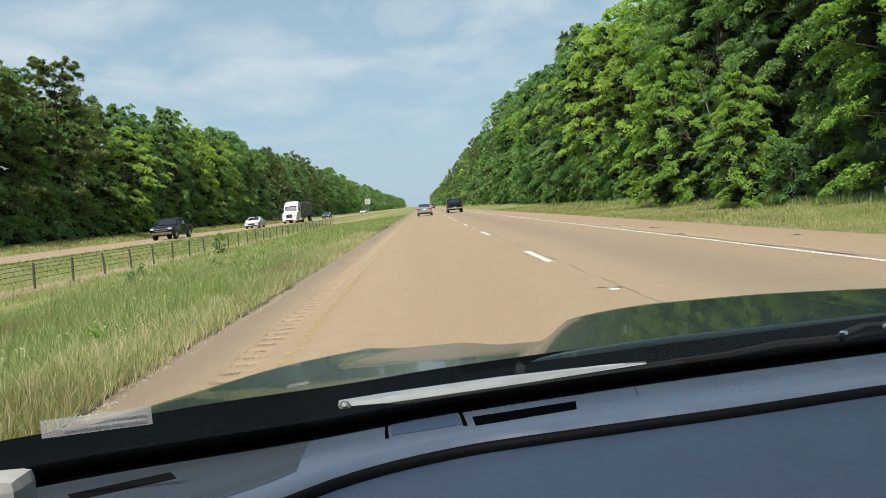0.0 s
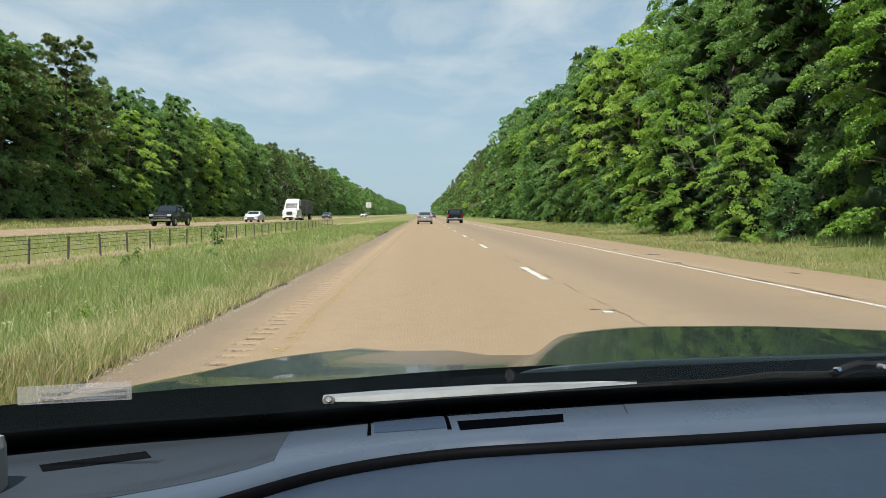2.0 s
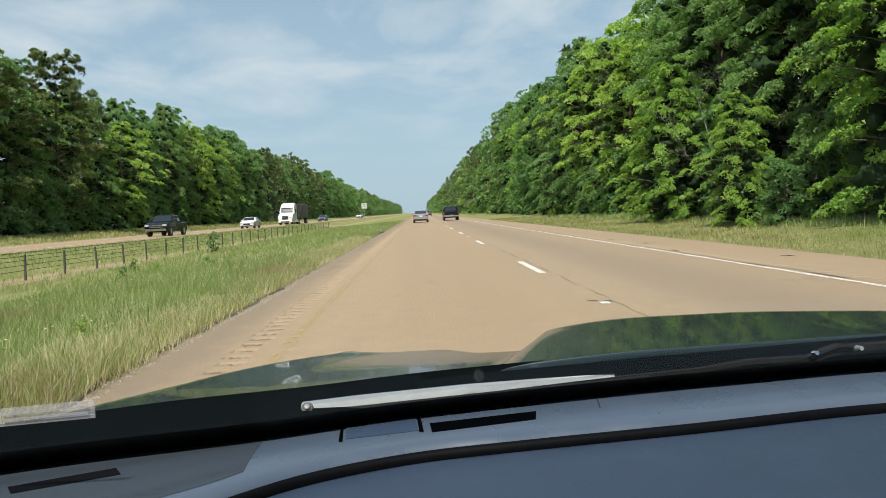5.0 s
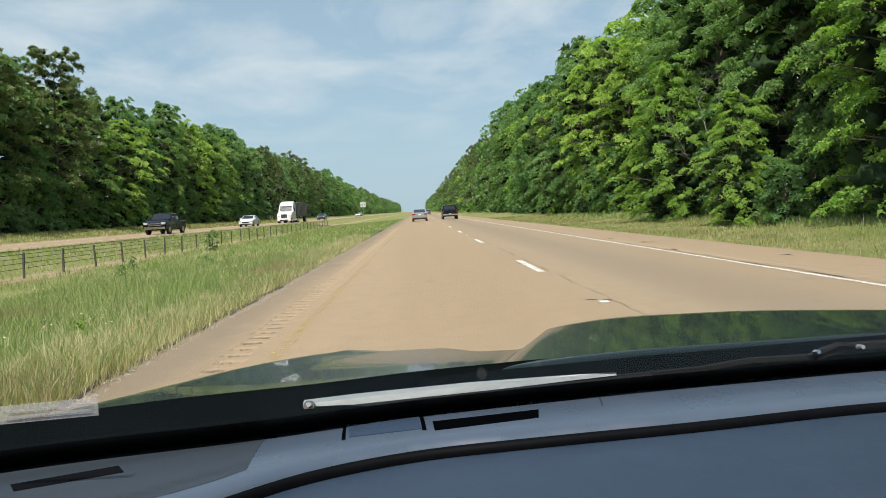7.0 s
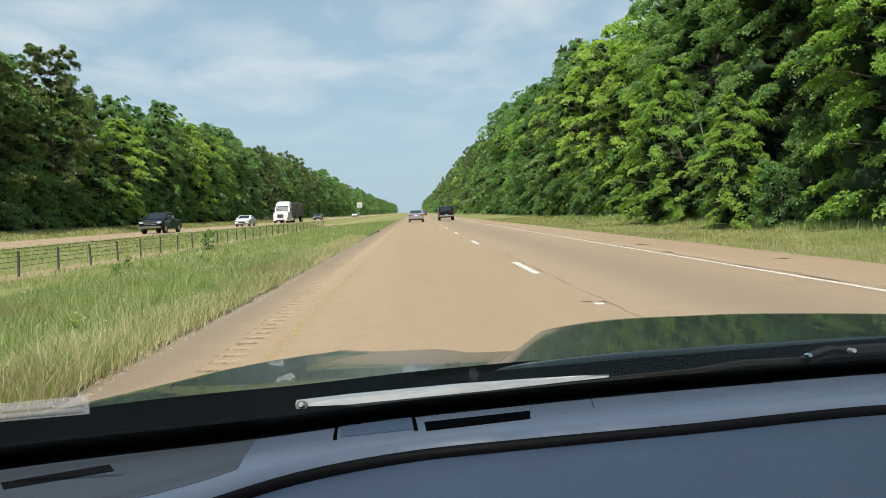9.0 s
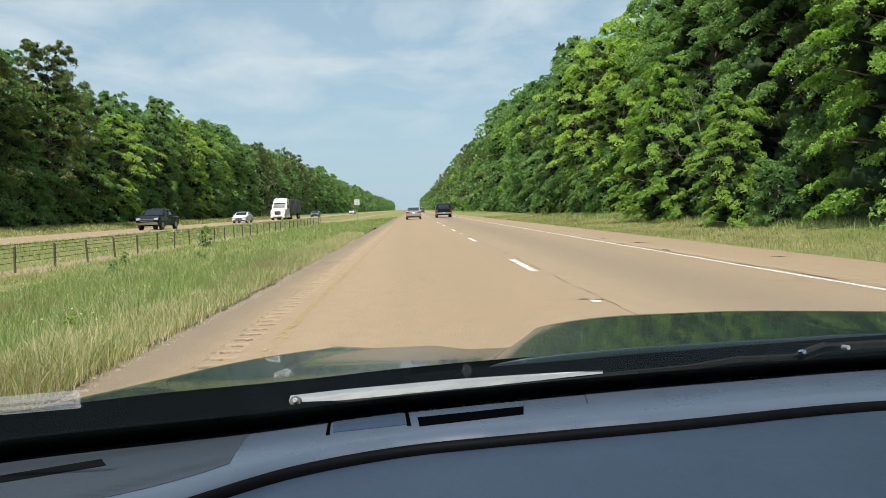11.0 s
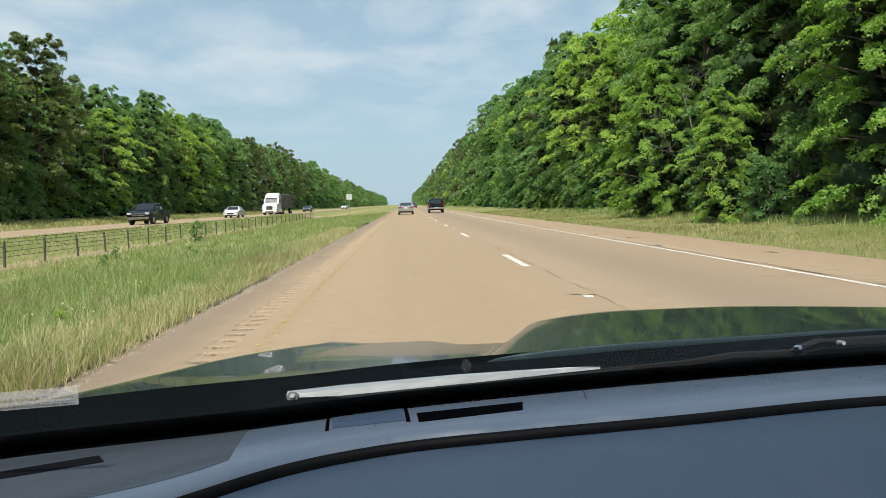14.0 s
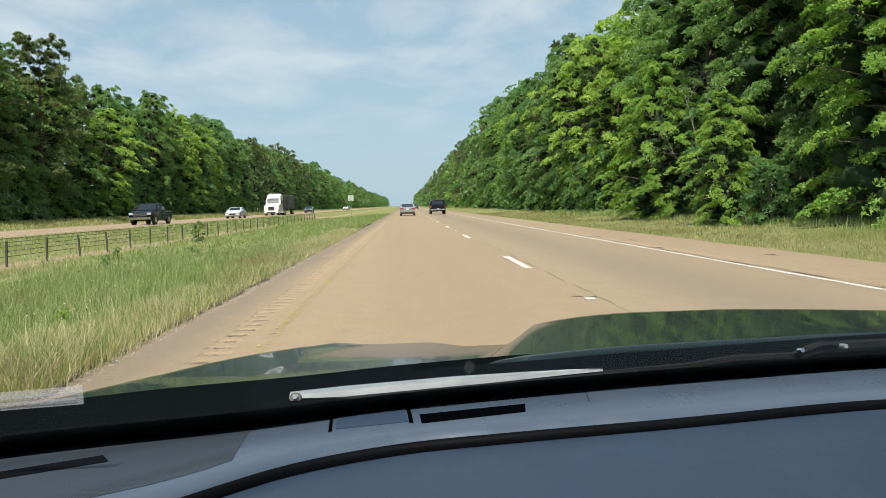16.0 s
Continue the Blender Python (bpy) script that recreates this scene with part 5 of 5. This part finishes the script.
part("wiper_pivot", tube((-0.170, 1.048, 0.924), (-0.170, 1.033, 0.929), 0.0085, 0.0078, 24), POST, car, "grey wiper pivot cap", smooth=False)
part("wiper_nut", tube((-0.169, 1.036, 0.929), (-0.169, 1.026, 0.933), 0.0052, 0.0035, 16), CHROME, car)
bar("wiper_tail", [(-0.174, 1.040, 0.920), (-0.19, 1.036, 0.913), (-0.204, 1.034, 0.911)], (0.010, 0.007, 0.002), WIPER, "", 0.006)
bar("wiper_arm", [(0.28, 1.11, 0.925), (0.441, 1.13, 0.927), (0.526, 1.14, 0.934), (0.646, 1.15, 0.932), (0.68, 1.15, 0.944), (0.72, 1.15, 0.946), (1.1, 1.16, 0.95)], (0.006, 0.008, 0.009, 0.010, 0.016, 0.016, 0.014), WIPER_BLACK, "black wiper arm", 0.009)
part("wiper_nut", tube((0.707, 1.14, 0.950), (0.707, 1.128, 0.953), 0.0055, 0.0035, 16), STEEL, car)

# shell of the cabin
TRIM = plain("light_grey_pillar_trim", (0.3, 0.3, 0.29), 0.7, vary=0.06)
LINER = plain("grey_headliner_cloth", (0.32, 0.31, 0.29), 0.95, vary=0.1, scale=40)
BODY = paint_material("dark_green_body_paint", (0.012, 0.02, 0.010))
loft("roof", [[(x, y, 1.475 + 0.05 * math.sin(math.pi * (x + 0.62) / 1.84) - (0.0 if y > -1.4 else 0.12)) for x in (-0.62, -0.4, -0.1, 0.3, 0.7, 1.0, 1.22)] for y in (0.16, -0.3, -0.9, -1.4, -1.9)], LINER, car, "grey cloth headliner under the roof")
loft("roof_skin", [[(x, y, 1.50 + 0.05 * math.sin(math.pi * (x + 0.66) / 1.92) - (0.0 if y > -1.4 else 0.12)) for x in (-0.66, -0.4, -0.1, 0.3, 0.7, 1.0, 1.26)] for y in (0.18, -0.3, -0.9, -1.4, -1.95)], BODY, car)
for s, x in ((-1, -0.72), (1, 1.32)):
    part("pillar", tube((x, 0.66 if s < 0 else 0.92, 0.93), (x - s * 0.09, 0.16, 1.50), 0.035, 0.03), TRIM, car, "light grey windscreen pillar")
    part("door", box(x - 0.04, x + 0.04, -1.1, 0.62, 0.3, 0.95, 0.03), BODY, car)
    part("rear_side", box(x - 0.04, x + 0.04, -2.6, -1.12, 0.35, 0.95, 0.03), BODY, car)
    part("rear_pillar", tube((x, -1.9, 0.93), (x - s * 0.09, -1.5, 1.48), 0.05), BODY, car)
    part("door_handle", box(x + s * 0.045 - 0.012, x + s * 0.045 + 0.012, -0.95, -0.75, 0.80, 0.83, 0.008), BLACK_TRIM, car)
    part("tail_light", box(x - s * 0.12 - 0.12, x - s * 0.12 + 0.12, -2.68, -2.6, 0.7, 0.86, 0.02), LAMP_RED, car)
    for y in (1.95, -1.6):
        wheel(car, x - s * 0.08, y, 0.33, 0.2, RIM)
for s, x in ((-1, -0.70), (1, 1.30)):
    sw = part("side_window", panel([(x, -1.45, 0.96), (x, 0.55, 0.96), (x - s * 0.07, 0.14, 1.46), (x - s * 0.07, -1.35, 1.46)], 0.004), GLASS, car, "clear side window")
    sw.visible_shadow = False
rg = part("rear_window", panel([(-0.6, -1.95, 0.97), (1.2, -1.95, 0.97), (1.1, -1.92, 1.36), (-0.5, -1.92, 1.36)], 0.004), GLASS, car, "clear rear window")
rg.visible_shadow = False
part("boot_lid", box(-0.70, 1.30, -2.6, -1.93, 0.90, 0.96, 0.03), BODY, car)
part("floor_pan", box(-0.7, 1.3, -2.6, 0.9, 0.26, 0.32, 0.01), BLACK_TRIM, car)
part("rear_panel", box(-0.72, 1.32, -2.65, -2.55, 0.35, 0.95, 0.03), BODY, car)
part("front_end", box(-0.6, 1.2, 1.1, 1.98, 0.3, 0.58, 0.05), BLACK_TRIM, car)
nose = []
for i in range(17):
    y = 0.9 + 1.95 * i / 16
    u = max(0.0, (y - 2.1) / 0.75)
    half, z1 = 1.06 - 0.22 * u * u, 0.70 - 0.05 * (i / 16) - 0.16 * u ** 3
    row = []
    for k in range(25):
        a = math.pi * k / 24
        cx, cz = -math.cos(a), math.sin(a)
        row.append((0.3 + half * math.copysign(abs(cx) ** 0.35, cx), y, 0.34 + (z1 - 0.34) * cz ** 0.35))
    nose.append(row)
loft("nose", nose, BODY, car, "dark green fenders and nose of the car")
part("front_bumper", box(-0.62, 1.22, 2.72, 2.92, 0.26, 0.5, 0.08), BODY, car)
part("grille", box(-0.2, 0.8, 2.82, 2.9, 0.5, 0.6, 0.02), BLACK_TRIM, car)
for x in (-0.42, 1.02):
    part("headlight", box(x - 0.16, x + 0.16, 2.72, 2.86, 0.5, 0.6, 0.03), LAMP_CLEAR, car)
for x in (0.0, 0.75):
    part("seat", box(x - 0.26, x + 0.26, -0.95, -0.4, 0.35, 0.62, 0.06), LINER, car)
    part("seat_back", box(x - 0.26, x + 0.26, -1.1, -0.93, 0.6, 1.1, 0.06), LINER, car)

part("pillar_trim", box(-0.62, -0.398, 0.60, 0.64, 0.94, 1.008, 0.012), TRIM, car, "light grey trim at the pillar foot")
# see-through white film standing in for a label's reflection in the glass
label_ob = tagged(new("paper_label"), "white label reflection with grey print, drawn as a film behind the windscreen", "label")
FILM_N = Nodes("thin_white_label_film", (0.66, 0.66, 0.69), 0.6)
FILM_N.b.inputs["Alpha"].default_value = 0.22
FILM = FILM_N.mat
PRINT_N = Nodes("reflected_grey_print", (0.4, 0.4, 0.43), 0.8)
PRINT_N.b.inputs["Alpha"].default_value = 0.35
PRINT = PRINT_N.mat
def on_label(u, v, off=0.0):
    return (-0.400 + 0.1025 * u, 0.655 - off, 1.026 + 0.0165 * v + 0.0045 * u)
part("sheet", panel([on_label(0, 0), on_label(1, 0), on_label(1, 1), on_label(0, 1)], 0.0008), FILM, label_ob)
for v in (0.3, 0.62):
    part("print", panel([on_label(0.2, v, 0.002), on_label(0.95, v, 0.002), on_label(0.95, v + 0.13, 0.002), on_label(0.2, v + 0.13, 0.002)], 0.0006), PRINT, label_ob)

SPECK_N = Nodes("dried_dirt_on_glass", (0.75, 0.78, 0.8), 0.8)
SPECK_N.b.inputs["Alpha"].default_value = 0.015
SPECK_N.b.inputs["Specular IOR Level"].default_value = 0.0
for x, y, z, w, h in ((0.063, 0.80, 1.019, 0.006, 0.008), (0.197, 0.83, 1.047, 0.007, 0.004), (0.129, 0.82, 1.024, 0.004, 0.004)):
    bm = bmesh.new()
    bmesh.ops.create_icosphere(bm, subdivisions=3, radius=1.0)
    for v in bm.verts:
        k = 0.8 + 0.5 * noise.noise(v.co * 2.5 + Vector((x * 50, 0, 0)))
        v.co = Vector((x + v.co.x * w * k, y - 0.01 + v.co.y * 0.0006, z + v.co.z * h * k))
    part("glass_speck", bm, SPECK_N.mat, car, "dried dirt speck on the windscreen")
